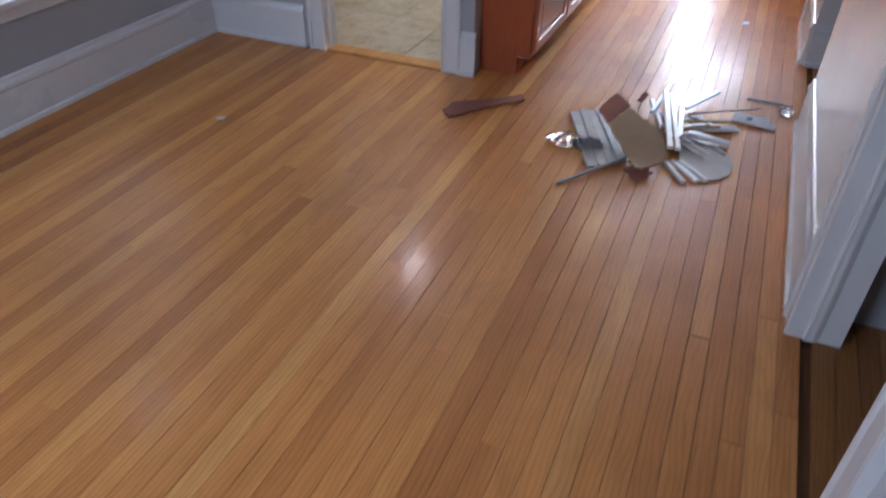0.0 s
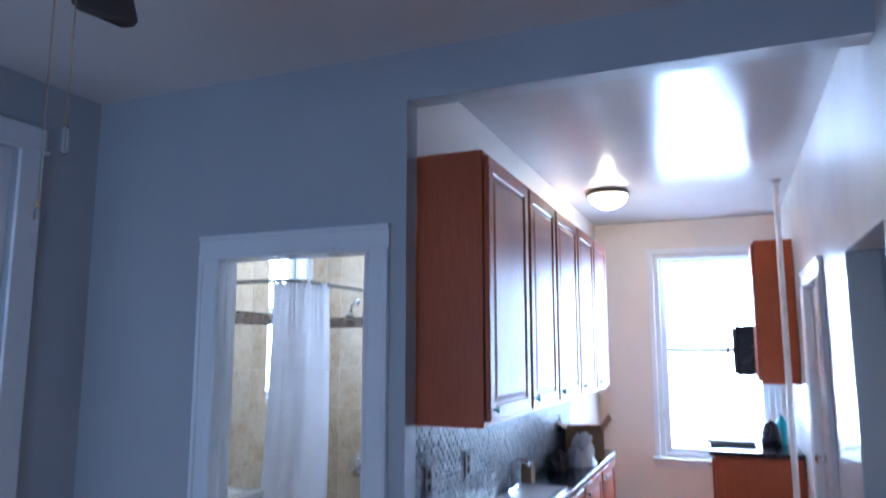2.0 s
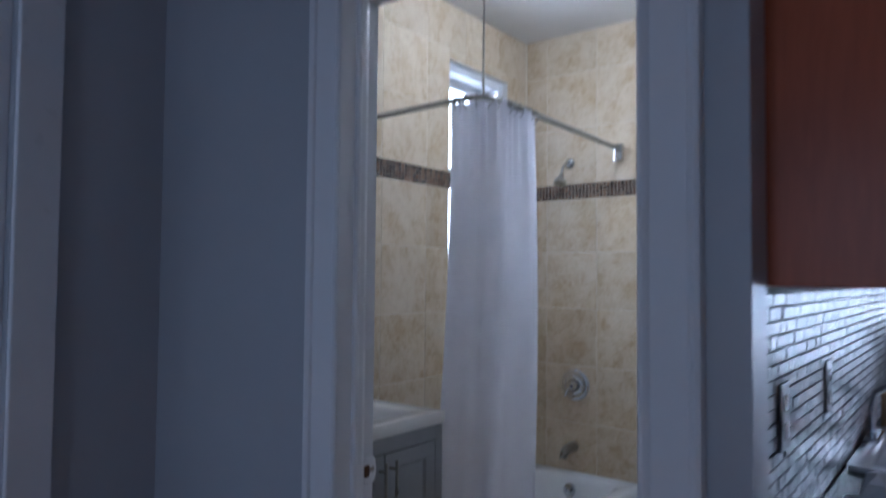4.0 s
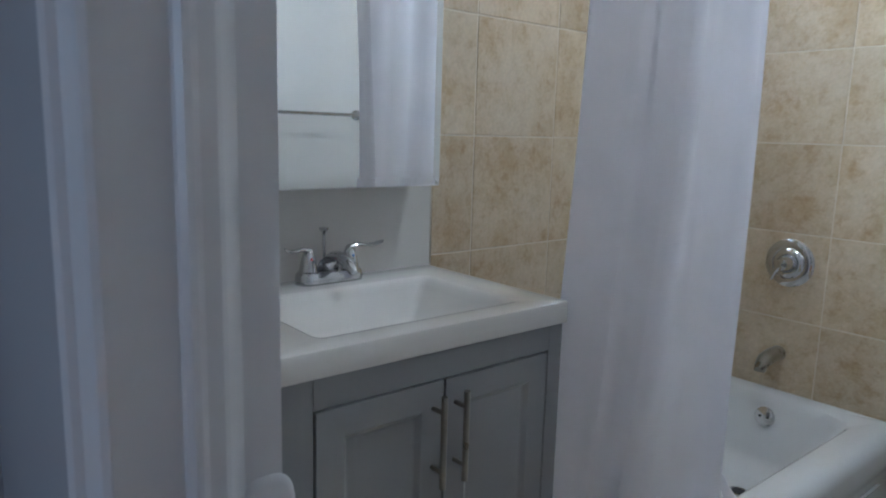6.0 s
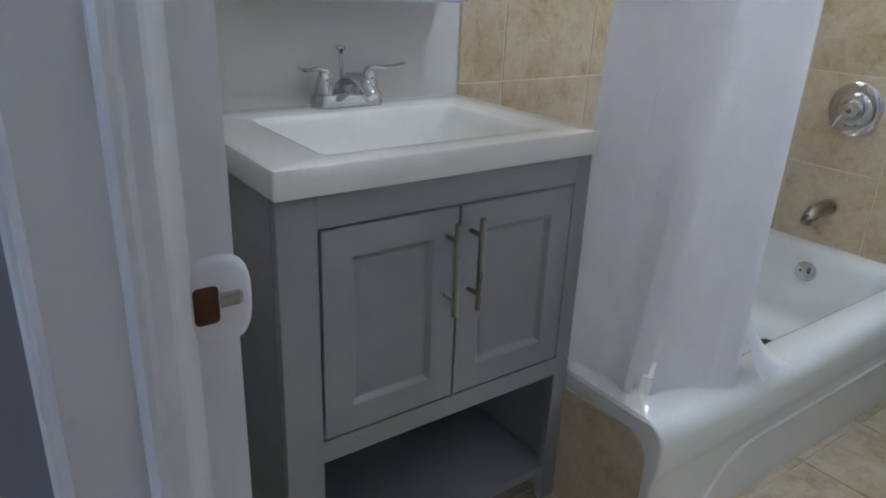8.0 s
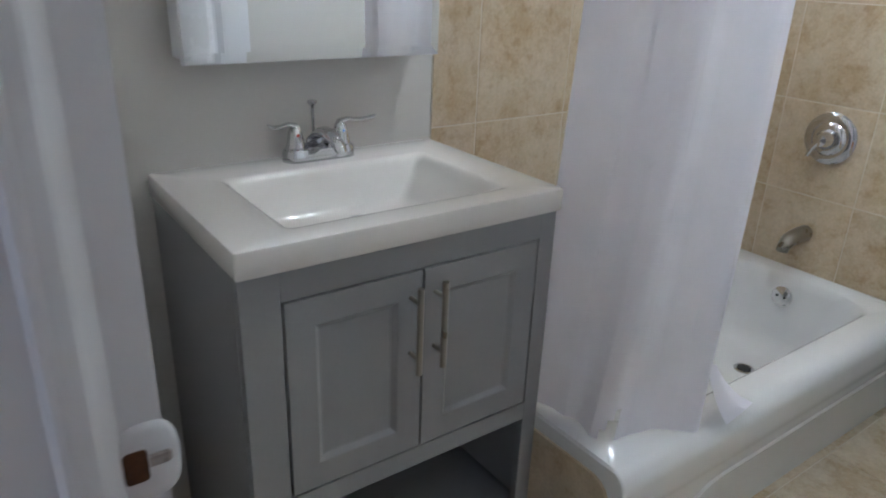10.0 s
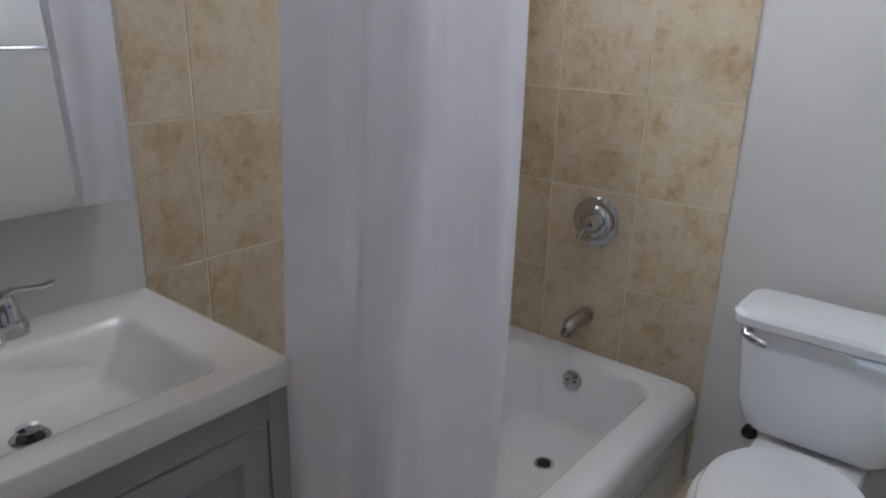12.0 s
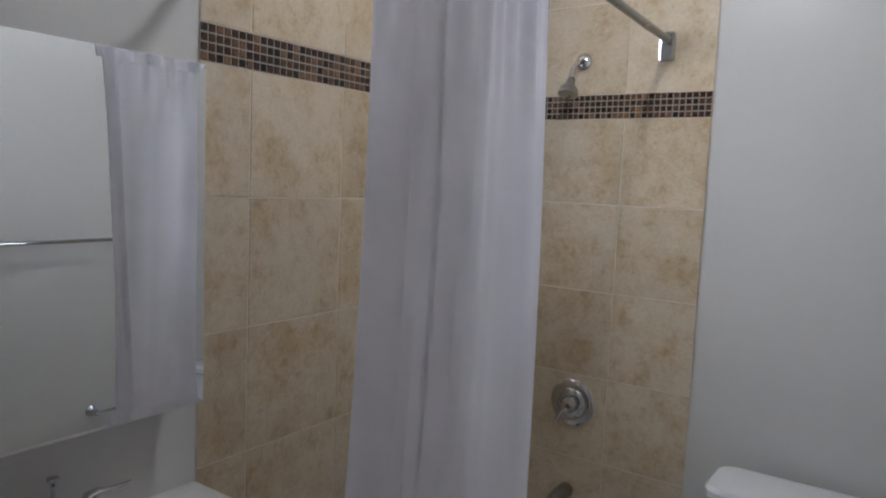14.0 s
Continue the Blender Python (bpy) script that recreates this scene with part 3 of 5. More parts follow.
part("motor", turned(bmesh.new(), (FX, FY, 2.75), (0, 0, -1), ((0, 0.03), (0.015, 0.085), (0.05, 0.11), (0.10, 0.11), (0.13, 0.085), (0.15, 0.05), (0.19, 0.045), (0.2, 0.01)), 32), BRONZE, fan, smooth=True)
for k in range(5):
    a = radians(61 + 72 * k)
    d, s = Vector((math.cos(a), math.sin(a), 0)), Vector((-math.sin(a), math.cos(a), 0))
    c = Vector((FX, FY, 2.605))
    bm = bmesh.new()
    rings = []
    for r, w in ((0.16, 0.05), (0.2, 0.06), (0.4, 0.078), (0.54, 0.084), (0.58, 0.072), (0.60, 0.04)):
        rings.append([c + d * r + s * (w * q) + Vector((0, 0, 0.012 * q + e)) for q, e in ((-1, 0), (1, 0), (1, 0.006), (-1, 0.006))])
    loft(bm, rings)
    blade = part("blade", bm, BLADE, fan)
    part("blade_iron", loft(bmesh.new(), [[c + d * r + s * (w * q) + Vector((0, 0, e)) for q, e in ((-1, -0.012), (1, -0.012), (1, -0.004), (-1, -0.004))] for r, w in ((0.09, 0.012), (0.15, 0.014), (0.22, 0.03))]), BRONZE, blade)


def bead_chain(x, y, z0, z1):
    bm = bmesh.new()
    k = int((z1 - z0) / 0.007)
    for i in range(k):
        z = z0 + (z1 - z0) * i / k
        loft(bm, [[(x + r * math.cos(q * 1.0472), y + r * math.sin(q * 1.0472), z + h) for q in range(6)] for r, h in ((0.0006, 0), (0.0022, 0.0015), (0.0022, 0.0034), (0.0006, 0.005))])
    return bm


for x, y, z, fob in ((-1.358, 1.488, 2.125, "glass"), (-1.412, 1.482, 1.965, "metal")):
    ch = part("pull_chain", bead_chain(x, y, z, 2.57), BRASS, fan, "beaded brass pull chain")
    part("chain_cap", turned(bmesh.new(), (x, y, z + 0.004), (0, 0, -1), ((0, 0.002), (0.008, 0.004), (0.018, 0.006), (0.02, 0.003)), 12), BRASS, ch, smooth=True)
    if fob == "glass":
        part("fob", turned(bmesh.new(), (x, y, z - 0.014), (0, 0, -1), ((0, 0.004), (0.004, 0.0075), (0.05, 0.0085), (0.058, 0.006), (0.06, 0.001)), 10), clear("crystal"), ch, "clear glass pull")
    else:
        part("fob", turned(bmesh.new(), (x, y, z - 0.014), (0, 0, -1), ((0, 0.003), (0.004, 0.005), (0.02, 0.006), (0.026, 0.003)), 10), CHROME, ch)

# ---- kitchen lamp and bath lamp ----
def dome_lamp(x, y, z, glass, label):
    l = thing("ceiling_lamp", (x, y, z), label, "ceiling lamp")
    part("base", turned(bmesh.new(), (x, y, z), (0, 0, -1), ((0, 0.15), (0.012, 0.165), (0.03, 0.168), (0.036, 0.15)), 36), BRONZE, l, smooth=True)
    o = part("shade", turned(bmesh.new(), (x, y, z - 0.03), (0, 0, -1), ((0, 0.145), (0.02, 0.143), (0.05, 0.125), (0.08, 0.085), (0.098, 0.035), (0.1, 0.005)), 36), glass, l, "lit frosted glass dome", smooth=True)
    o.visible_shadow = False
    part("finial", turned(bmesh.new(), (x, y, z - 0.128), (0, 0, -1), ((0, 0.008), (0.008, 0.012), (0.018, 0.006), (0.02, 0.001)), 12), BRONZE, l, smooth=True)
    return l


dome_lamp(-0.975, 5.89, ZC, LAMPGLASS, "lit round ceiling lamp with bronze rim")
dome_lamp(-2.36, 4.38, BZ, BLAMPGLASS, "lit round bathroom ceiling lamp")

# ---- kitchen cabinets ----
def raised_door(bm, y0, y1, z0, z1, x, sign=1, stile=0.055, thick=0.02):
    """Framed door leaf whose front looks along sign*x, with a recessed centre and raised field."""
    def ring(m, d):
        return [(x + sign * d, y, z) for y, z in ((y0 + m, z0 + m), (y1 - m, z0 + m), (y1 - m, z1 - m), (y0 + m, z1 - m))]
    loft(bm, [ring(0, 0), ring(0, thick - 0.004), ring(0.004, thick), ring(stile, thick), ring(stile + 0.006, thick - 0.008), ring(stile + 0.014, thick - 0.008), ring(stile + 0.034, thick - 0.002)])
    return bm


def knob(bm, at, axis, r=0.014):
    return turned(bm, at, axis, ((0, r * 0.45), (0.012, r * 0.4), (0.016, r * 0.9), (0.022, r), (0.027, r * 0.8), (0.029, 0.001)), 14)


def cabinet(name, label, group, x0, x1, y0, y1, z0, z1, ends, toe=0.0, knob_low=True, sign=1):
    c = thing(name, ((x0 + x1) / 2, (y0 + y1) / 2, z0), label, "cabinet", group)
    g = 0.0015
    front, back = (x1, x0) if sign > 0 else (x0, x1)
    part("body", boxes((x0, x1, y0 + g, y1 - g, z0 + toe, z1), bevel=0.002), CHERRY, c)
    if toe:
        part("toe_kick", boxes((x0, x1 - 0.075, y0 + g, y1 - g, z0, z0 + toe)) if sign > 0 else boxes((x0 + 0.075, x1, y0 + g, y1 - g, z0, z0 + toe)), CHERRY, c)
    z0d, z1d = z0 + toe + 0.022, z1 - 0.022
    d = part("door", raised_door(bmesh.new(), y0 + 0.02, y1 - 0.02, z0d, z1d, front + sign * 0.003, sign), CHERRY, c)
    zk = z0d + 0.045 if knob_low else z1d - 0.05
    part("knob", knob(bmesh.new(), (front + sign * 0.022, y0 + 0.055, zk), (sign, 0, 0)), NICKEL, d, smooth=True)
    return c


UPS = (3.075, 3.705, 4.265, 4.865, 5.43, 5.97)
for y0, y1 in zip(UPS, UPS[1:]):
    cabinet("wall_cabinet", "cherry wood wall cabinet with a framed door", "kitchen wall cabinets", KX + 0.003, -1.042, y0, y1, 1.382, 2.458, 0)
DNS = (3.075, 3.71, 4.32, 4.885, 5.515, 6.10)
for y0, y1 in zip(DNS, DNS[1:]):
    cabinet("base_cabinet", "cherry wood base cabinet with a framed door", "kitchen base cabinets", KX + 0.003, -1.042, y0, y1, 0.0, 0.875, 0, 0.10, False)

top = solo("countertop", boxes((KX + 0.002, -1.005, 3.068, 6.11, 0.877, 0.915), bevel=0.006), GRANITE, "polished black granite countertop", "countertop")
# pale mosaic backsplash
splash = structure("backsplash", boxes((KX, KX + 0.004, 3.076, 5.97, 0.917, 1.380)), surface("splash_grout", (0.42, 0.43, 0.45), 0.8), "pale glossy mosaic backsplash", category="backsplash")


def chip(w, h, t, m=0.0015):
    """Small glazed chip lying against x = 0, its face towards +x."""
    bm = bmesh.new()
    loft(bm, [[(0, y, z) for y, z in ((0, 0), (w, 0), (w, h), (0, h))], [(t, y, z) for y, z in ((m, m), (w - m, m), (w - m, h - m), (m, h - m))]], False)
    return bm


CHIPS = [mesh_of("mosaic_tile", chip(0.047, 0.0225, 0.0025 + 0.0006 * k), SPLASH) for k in range(4)]
SPLASH_FAR = piece_glass("pale_mosaic_far", ((0.0, (0.25, 0.265, 0.30)), (0.5, (0.36, 0.375, 0.41)), (1.0, (0.50, 0.515, 0.54))), 0.36, "island", 0.0, 0.22)
bm = bmesh.new()
zz, r, singles, crng = 0.922, 0, 0, random.Random(8)
while zz < 1.355:
    yy = 3.08 - (0.025 if r % 2 else 0)
    while yy < 5.96:
        a, b = max(yy, 3.078), min(yy + 0.047, 5.966)
        if b - a > 0.008:
            if b - a > 0.0465 and yy < 3.95 and singles < 300:
                ob = piece("mosaic_tile", CHIPS[crng.randrange(4)], (KX + 0.004, a, zz), splash)
                ob.rotation_euler = (0, crng.uniform(-0.05, 0.05), crng.uniform(-0.04, 0.04))
                singles += 1
            else:
                t = 0.0025 + crng.random() * 0.0018
                loft(bm, [[(KX + 0.004, y, z) for y, z in ((a, zz), (b, zz), (b, zz + 0.0225), (a, zz + 0.0225))], [(KX + 0.004 + t, y, z) for y, z in ((a + 0.0015, zz + 0.0015), (b - 0.0015, zz + 0.0015), (b - 0.0015, zz + 0.021), (a + 0.0015, zz + 0.021))]], False)
        yy += 0.0495
    zz += 0.025
    r += 1
tagged(part("mosaic_tiles", bm, SPLASH_FAR, splash), kind="stuff")
for y in (3.21, 3.67, 5.6):
    o = thing("wall_outlet", (KX + 0.008, y, 1.15), "dark wall outlet plate on the backsplash", "outlet", "outlets")
    part("plate", boxes((KX + 0.008, KX + 0.014, y - 0.036, y + 0.036, 1.09, 1.21), bevel=0.003), DARKGREY, o)
    for z in (1.125, 1.175):
        part("socket", boxes((KX + 0.0145, KX + 0.016, y - 0.014, y + 0.014, z - 0.014, z + 0.014)), BLACK, o)

# far side of the kitchen
cabinet("base_cabinet", "dark cherry base cabinet under a black counter", "", -0.315, XR - 0.005, 6.36, 6.86, 0.0, 0.875, 0, 0.10, False, -1)
solo("countertop", boxes((-0.355, XR - 0.004, 6.33, 7.33, 0.877, 0.915), bevel=0.006), GRANITE, "short black granite counter by the window", "countertop")
cabinet("wall_cabinet", "dark cherry wall cabinet beside the kitchen window", "", 0.038, XR - 0.005, 6.20, 6.64, 1.42, 2.478, 0, 0, True, -1)
mw = thing("microwave", (0.09, 6.9, 1.465), "black microwave with a steel handle under a cabinet", "microwave")
part("body", boxes((-0.115, XR - 0.006, 6.65, 7.2, 1.465, 1.86), bevel=0.006), BLACK, mw)
part("door", boxes((-0.140, -0.117, 6.67, 7.04, 1.475, 1.85), bevel=0.005), DARKGREY, mw)
part("handle", tube(bmesh.new(), ((-0.140, 6.71, 1.51), (-0.175, 6.71, 1.53), (-0.180, 6.71, 1.66), (-0.175, 6.71, 1.79), (-0.140, 6.71, 1.81)), 0.008, 8), CHROME, mw, smooth=True)
part("sticker", boxes((-0.1425, -0.141, 6.68, 6.79, 1.77, 1.83)), PAPER, mw)
pole = thing("support_pole", (0.196, 5.947, 0), "white painted pipe from floor to ceiling", "pipe")
part("pipe", tube(bmesh.new(), ((0.196, 5.947, 0), (0.196, 5.947, ZC)), 0.021, 16), WHITE, pole, smooth=True)
for z, s in ((0, 1), (ZC, -1)):
    part("collar", turned(bmesh.new(), (0.196, 5.947, z), (0, 0, s), ((0, 0.045), (0.006, 0.045), (0.012, 0.03), (0.02, 0.024))), GREYMETAL, pole, smooth=True)
# things on the far counter
tray = thing("dish_tray", (-0.2, 6.95, 0.915), "white plastic dish tray on the black counter", "tray")
part("base", loft(bmesh.new(), [rrect(-0.2, 6.95, 0.17, 0.22, 0.03, 0.916), rrect(-0.2, 6.95, 0.20, 0.25, 0.04, 0.95), rrect(-0.2, 6.95, 0.19, 0.24, 0.035, 0.95), rrect(-0.2, 6.95, 0.165, 0.21, 0.03, 0.922)]), PAPER, tray)
kettle = thing("kettle", (0.10, 6.80, 0.915), "black kettle on the far counter", "kettle")
part("body", turned(bmesh.new(), (0.10, 6.80, 0.916), (0, 0, 1), ((0, 0.07), (0.02, 0.078), (0.10, 0.07), (0.17, 0.05), (0.19, 0.02), (0.2, 0.002))), BLACK, kettle, smooth=True)
part("handle", tube(bmesh.new(), ((0.10, 6.74, 1.08), (0.10, 6.70, 1.09), (0.10, 6.69, 1.02), (0.10, 6.72, 0.95)), 0.008, 8), BLACK, kettle, smooth=True)
bottle = thing("bottle", (0.19, 6.92, 0.915), "teal plastic bottle on the far counter", "bottle")
part("body", turned(bmesh.new(), (0.19, 6.92, 0.916), (0, 0, 1), ((0, 0.035), (0.01, 0.04), (0.17, 0.04), (0.21, 0.018), (0.225, 0.016))), TEAL, bottle, smooth=True)
part("cap", turned(bmesh.new(), (0.19, 6.92, 1.1415), (0, 0, 1), ((0, 0.018), (0.025, 0.017), (0.026, 0.002))), PAPER, bottle, smooth=True)

# white kitchen door, closed
def panel_door(name, wall, a0, a1, z0, z1, face, thick, out, label, knob_a, knob_z, rows, mat=None):
    """Panelled leaf; face is the plane of its visible side, out the way that side looks."""
    d = tagged(thing(name, ((face, a0, z0) if wall == "x" else (a0, face, z0)), label, "door"), kind="structure")
    bm = bmesh.new()

    def ring(u0, u1, v0, v1, m, e):
        return [((face + out * e, u, v) if wall == "x" else (u, face + out * e, v)) for u, v in ((u0 + m, v0 + m), (u1 - m, v0 + m), (u1 - m, v1 - m), (u0 + m, v1 - m))]

    back = [(a0, a1, z0, z1)]
    holes = []
    w = (a1 - a0 - 0.11 * 2 - 0.09) / 2
    for v0, v1 in rows:
        for u0 in (a0 + 0.11, a0 + 0.11 + w + 0.09):
            holes.append((u0, u0 + w, v0, v1))
    rects = back
    for hh in holes:
        rects = cut(rects, hh)
    for u0, u1, v0, v1 in rects:
        p, q = sorted((face, face - out * thick))
        box(bm, *((p, q, u0, u1, v0, v1) if wall == "x" else (u0, u1, p, q, v0, v1)))
    leaf = part("leaf", bm, mat or WHITE, d)
    for u0, u1, v0, v1 in holes:
        b2 = bmesh.new()
        loft(b2, [ring(u0, u1, v0, v1, 0, -thick), ring(u0, u1, v0, v1, 0, -0.002), ring(u0, u1, v0, v1, 0.02, -0.016), ring(u0, u1, v0, v1, 0.03, -0.017), ring(u0, u1, v0, v1, 0.055, -0.008)])
        part("door_panel", b2, mat or WHITE, leaf)
    axis = (out, 0, 0) if wall == "x" else (0, out, 0)
    at = (face, knob_a, knob_z) if wall == "x" else (knob_a, face, knob_z)
    part("door_handle", turned(bmesh.new(), at, axis, ((0, 0.03), (0.006, 0.03), (0.01, 0.012), (0.03, 0.012), (0.036, 0.024), (0.05, 0.028), (0.062, 0.02), (0.065, 0.002)), 20), CHROME, d, "round chrome knob", smooth=True)
    return d


panel_door("door_1", "x", 4.753, 5.497, 0.008, 2.055, XR + 0.035, 0.035, -1, "closed white panelled door in the kitchen wall", 5.43, 1.02, ((0.22, 0.72), (0.86, 1.40), (1.52, 1.92)))
panel_door("door_2", "x", 3.345, 4.07, 0.012, 2.04, -1.505, 0.035, -1, "white panelled door standing against the bathroom wall", 3.40, 0.84, ((0.22, 0.72), (0.87, 1.40), (1.52, 1.92)))
notice = solo("paper_notice", boxes((XR + 0.0335, XR + 0.0347, 4.98, 5.06, 1.74, 1.94)), GREYCARD, "small grey paper notice on the kitchen door", "notice")

# clutter on the long counter
def crumple(cx, cy, z, rx, ry, h, seed, k=14):
    """Loose heap of crushed cloth or paper, resting on z."""
    rnd = random.Random(seed)
    rings = []
    for i in range(7):
        f = i / 6
        ring = []
        for j in range(k):
            a = 2 * math.pi * j / k
            s = math.cos(f * math.pi / 2) ** 0.6 * (0.78 + 0.44 * rnd.random())
            ring.append((cx + rx * s * math.cos(a), cy + ry * s * math.sin(a), z + (0.001 if i == 0 else h * (math.sin(f * math.pi / 2) * (0.85 + 0.3 * rnd.random())))))
        rings.append(ring)
    return loft(bmesh.new(), rings)


CT = 0.9155
solo("crumpled_rag", crumple(-1.16, 3.38, CT, 0.09, 0.15, 0.12, 3), RAG, "crumpled white paper towels on the granite", "paper towel")
solo("blue_cloth", crumple(-1.19, 3.17, CT, 0.08, 0.06, 0.03, 5), BLUE, "small folded blue cloth on the granite", "cloth")
sink = thing("sink", (-1.18, 4.2, CT), "white drop-in kitchen sink in the black counter", "sink")
part("rim", loft(bmesh.new(), [rrect(-1.175, 4.18, 0.145, 0.31, 0.03, CT), rrect(-1.175, 4.18, 0.145, 0.31, 0.03, CT + 0.012), rrect(-1.175, 4.18, 0.125, 0.285, 0.03, CT + 0.016), rrect(-1.175, 4.18, 0.115, 0.275, 0.03, CT + 0.010), rrect(-1.175, 4.18, 0.10, 0.26, 0.03, CT + 0.003)]), PORC, sink, smooth=True)
part("faucet", tube(bmesh.new(), ((-1.30, 4.25, CT + 0.012), (-1.30, 4.25, CT + 0.10), (-1.29, 4.25, CT + 0.15), (-1.25, 4.25, CT + 0.175), (-1.20, 4.25, CT + 0.165), (-1.19, 4.25, CT + 0.145)), 0.010, 10), CHROME, sink, smooth=True)
part("faucet_base", boxes((-1.315, -1.275, 4.16, 4.34, CT + 0.0125, CT + 0.03), bevel=0.006), CHROME, sink)


def carton(name, at, sx, sy, h, turn, mat, label, flap=0.09):
    c = thing(name, at, label, "box")
    m = pose(*at, 0, 0, turn)

    def put(nm, rows, mt, lean=None, parent=c):
        bm = boxes(*rows)
        if lean:
            bmesh.ops.transform(bm, matrix=lean, verts=bm.verts)
        bmesh.ops.transform(bm, matrix=m, verts=bm.verts)
        return part(nm, bm, mt, parent)

    t = 0.004
    put("bottom", [(-sx, sx, -sy, sy, 0, t)], mat)
    for nm, r in (("side", (-sx, -sx + t, -sy, sy, t, h)), ("side", (sx - t, sx, -sy, sy, t, h)), ("side", (-sx + t, sx - t, -sy, -sy + t, t, h)), ("side", (-sx + t, sx - t, sy - t, sy, t, h))):
        put(nm, [r], mat)
    for s, ang in ((-1, 40), (1, -55)):
        lean = Matrix.Translation((s * sx, 0, h)) @ pose(0, 0, 0, 0, ang, 0) @ Matrix.Translation((-s * sx, 0, -h))
        put("flap", [(s * sx if s > 0 else -sx - flap, s * sx + flap if s > 0 else -sx, -sy, sy, h, h + t)], mat, lean)
    return c


carton("carton", (-1.17, 5.68, CT), 0.13, 0.19, 0.20, 12, CARD, "open brown cardboard carton on the counter", 0.10)
solo("paper_bag", crumple(-1.235, 5.10, CT, 0.07, 0.11, 0.11, 9), DARKGREY, "dark crumpled plastic bag beside the carton", "bag")
solo("packing_paper", crumple(-1.115, 5.32, CT, 0.09, 0.15, 0.19, 12), PAPER, "crushed white packing paper by the carton", "paper")
solo("soap_carton", boxes((-1.30, -1.24, 4.48, 4.56, CT, CT + 0.12), bevel=0.003), CARD, "small cardboard packet by the sink", "box")

# ---- bathroom ----
# The fittings are laid out from the west wall and the end wall, then set into the room by SETTLE.
SETTLE = Vector((0.04, -0.08, 0.0))
ROOM_SIDE = (BX, BE, BN, YI, WIN3)
BX, BE, BN, YI = BX - 0.04, BE - 0.04, BN + 0.08, YI + 0.08
WIN3 = (WIN3[0] + 0.08, WIN3[1] + 0.08, WIN3[2], WIN3[3])
placed_before = set(bpy.data.objects)
VX, VY0, VY1, VZ = -2.705, 3.374, 4.05, 0.888     # vanity front, ends and top
van = thing("vanity", (-2.95, 3.7, 0), "grey painted vanity cabinet with two shaker doors", "vanity")
fx = VX - 0.012
dl, dr, dm = 3.452, 4.002, 3.723
b0, b1, yl, yr = BX + 0.002, fx, VY0 + 0.005, VY1 - 0.003
part("side_panel", boxes((b0, b1 - 0.02, yl, yl + 0.018, 0, 0.840)), VANITY, van)
part("side_panel", boxes((b0, b1 - 0.02, yr - 0.018, yr, 0, 0.840)), VANITY, van)
# back panel coloured near-black to paint the shade inside the cabinet
part("back_panel", boxes((b0, b0 + 0.008, yl + 0.018, yr - 0.018, 0.06, 0.832)), VSHADE, van)
part("divider", boxes((b0 + 0.008, b1 - 0.02, yl + 0.018, yr - 0.018, 0.345, 0.36)), VANITY, van)
part("bottom_shelf", boxes((b0 + 0.008, b1 - 0.004, yl + 0.018, yr - 0.018, 0.075, 0.095)), VANITY, van)
part("front_stile", boxes((b1 - 0.02, b1, yl, dl - 0.004, 0, 0.840), bevel=0.002), VANITY, van)
part("front_stile", boxes((b1 - 0.02, b1, dr + 0.004, yr, 0, 0.840), bevel=0.002), VANITY, van)
part("front_rail", boxes((b1 - 0.02, b1, dl - 0.004, dr + 0.004, 0.784, 0.840)), VANITY, van)
part("front_rail", boxes((b1 - 0.02, b1, dl - 0.004, dr + 0.004, 0.345, 0.388)), VANITY, van)


def shaker(y0, y1, z0, z1, x):
    bm = bmesh.new()

    def ring(m, d):
        return [(x + d, y, z) for y, z in ((y0 + m, z0 + m), (y1 - m, z0 + m), (y1 - m, z1 - m), (y0 + m, z1 - m))]
    loft(bm, [ring(0, -0.018), ring(0, -0.0015), ring(0.0015, 0), ring(0.052, 0), ring(0.054, -0.001), ring(0.062, -0.008), ring(0.066, -0.009)])
    return bm


dz0, dz1 = 0.392, 0.780
# added dark sheet behind the doors, painting the shade in their gaps
part("gap_shadow", boxes((b1 - 0.022, b1 - 0.020, dl - 0.003, dr + 0.003, dz0 - 0.003, dz1 + 0.003)), VSHADE, van)
for y0, y1, hy in ((dl, dm - 0.002, dm - 0.028), (dm + 0.002, dr, dm + 0.026)):
    d = part("door", shaker(y0, y1, dz0, dz1, b1 + 0.001), VANITY, van)
    hd = part("handle", tube(bmesh.new(), ((b1 + 0.034, hy, 0.585), (b1 + 0.034, hy, 0.762)), 0.0062, 12), NICKEL, d, "brushed nickel bar handle", smooth=True)
    for z in (0.615, 0.73):
        part("handle_post", tube(bmesh.new(), ((b1 - 0.0, hy, z), (b1 + 0.034, hy, z)), 0.0045, 8), NICKEL, d, smooth=True)

top = thing("bathroom_sink", (-2.95, 3.7, 0.841), "white moulded vanity top with a rectangular basin", "sink")
cx, cy, hx, hy = (BX + 0.002 + VX) / 2, (VY0 + VY1) / 2, (VX - BX - 0.002) / 2, (VY1 - VY0) / 2
# basin: straight back and front, ends that slope in, the far end steepest at the back
B0, B1, C0, C1 = -3.071, -2.772, 3.488, 3.950     # opening


def basin_ring(dx0, dx1, dy0, dy1, r, z):
    return rrect((B0 + dx0 + B1 - dx1) / 2, (C0 + dy0 + C1 - dy1) / 2, (B1 - dx1 - B0 - dx0) / 2, (C1 - dy1 - C0 - dy0) / 2, r, z)


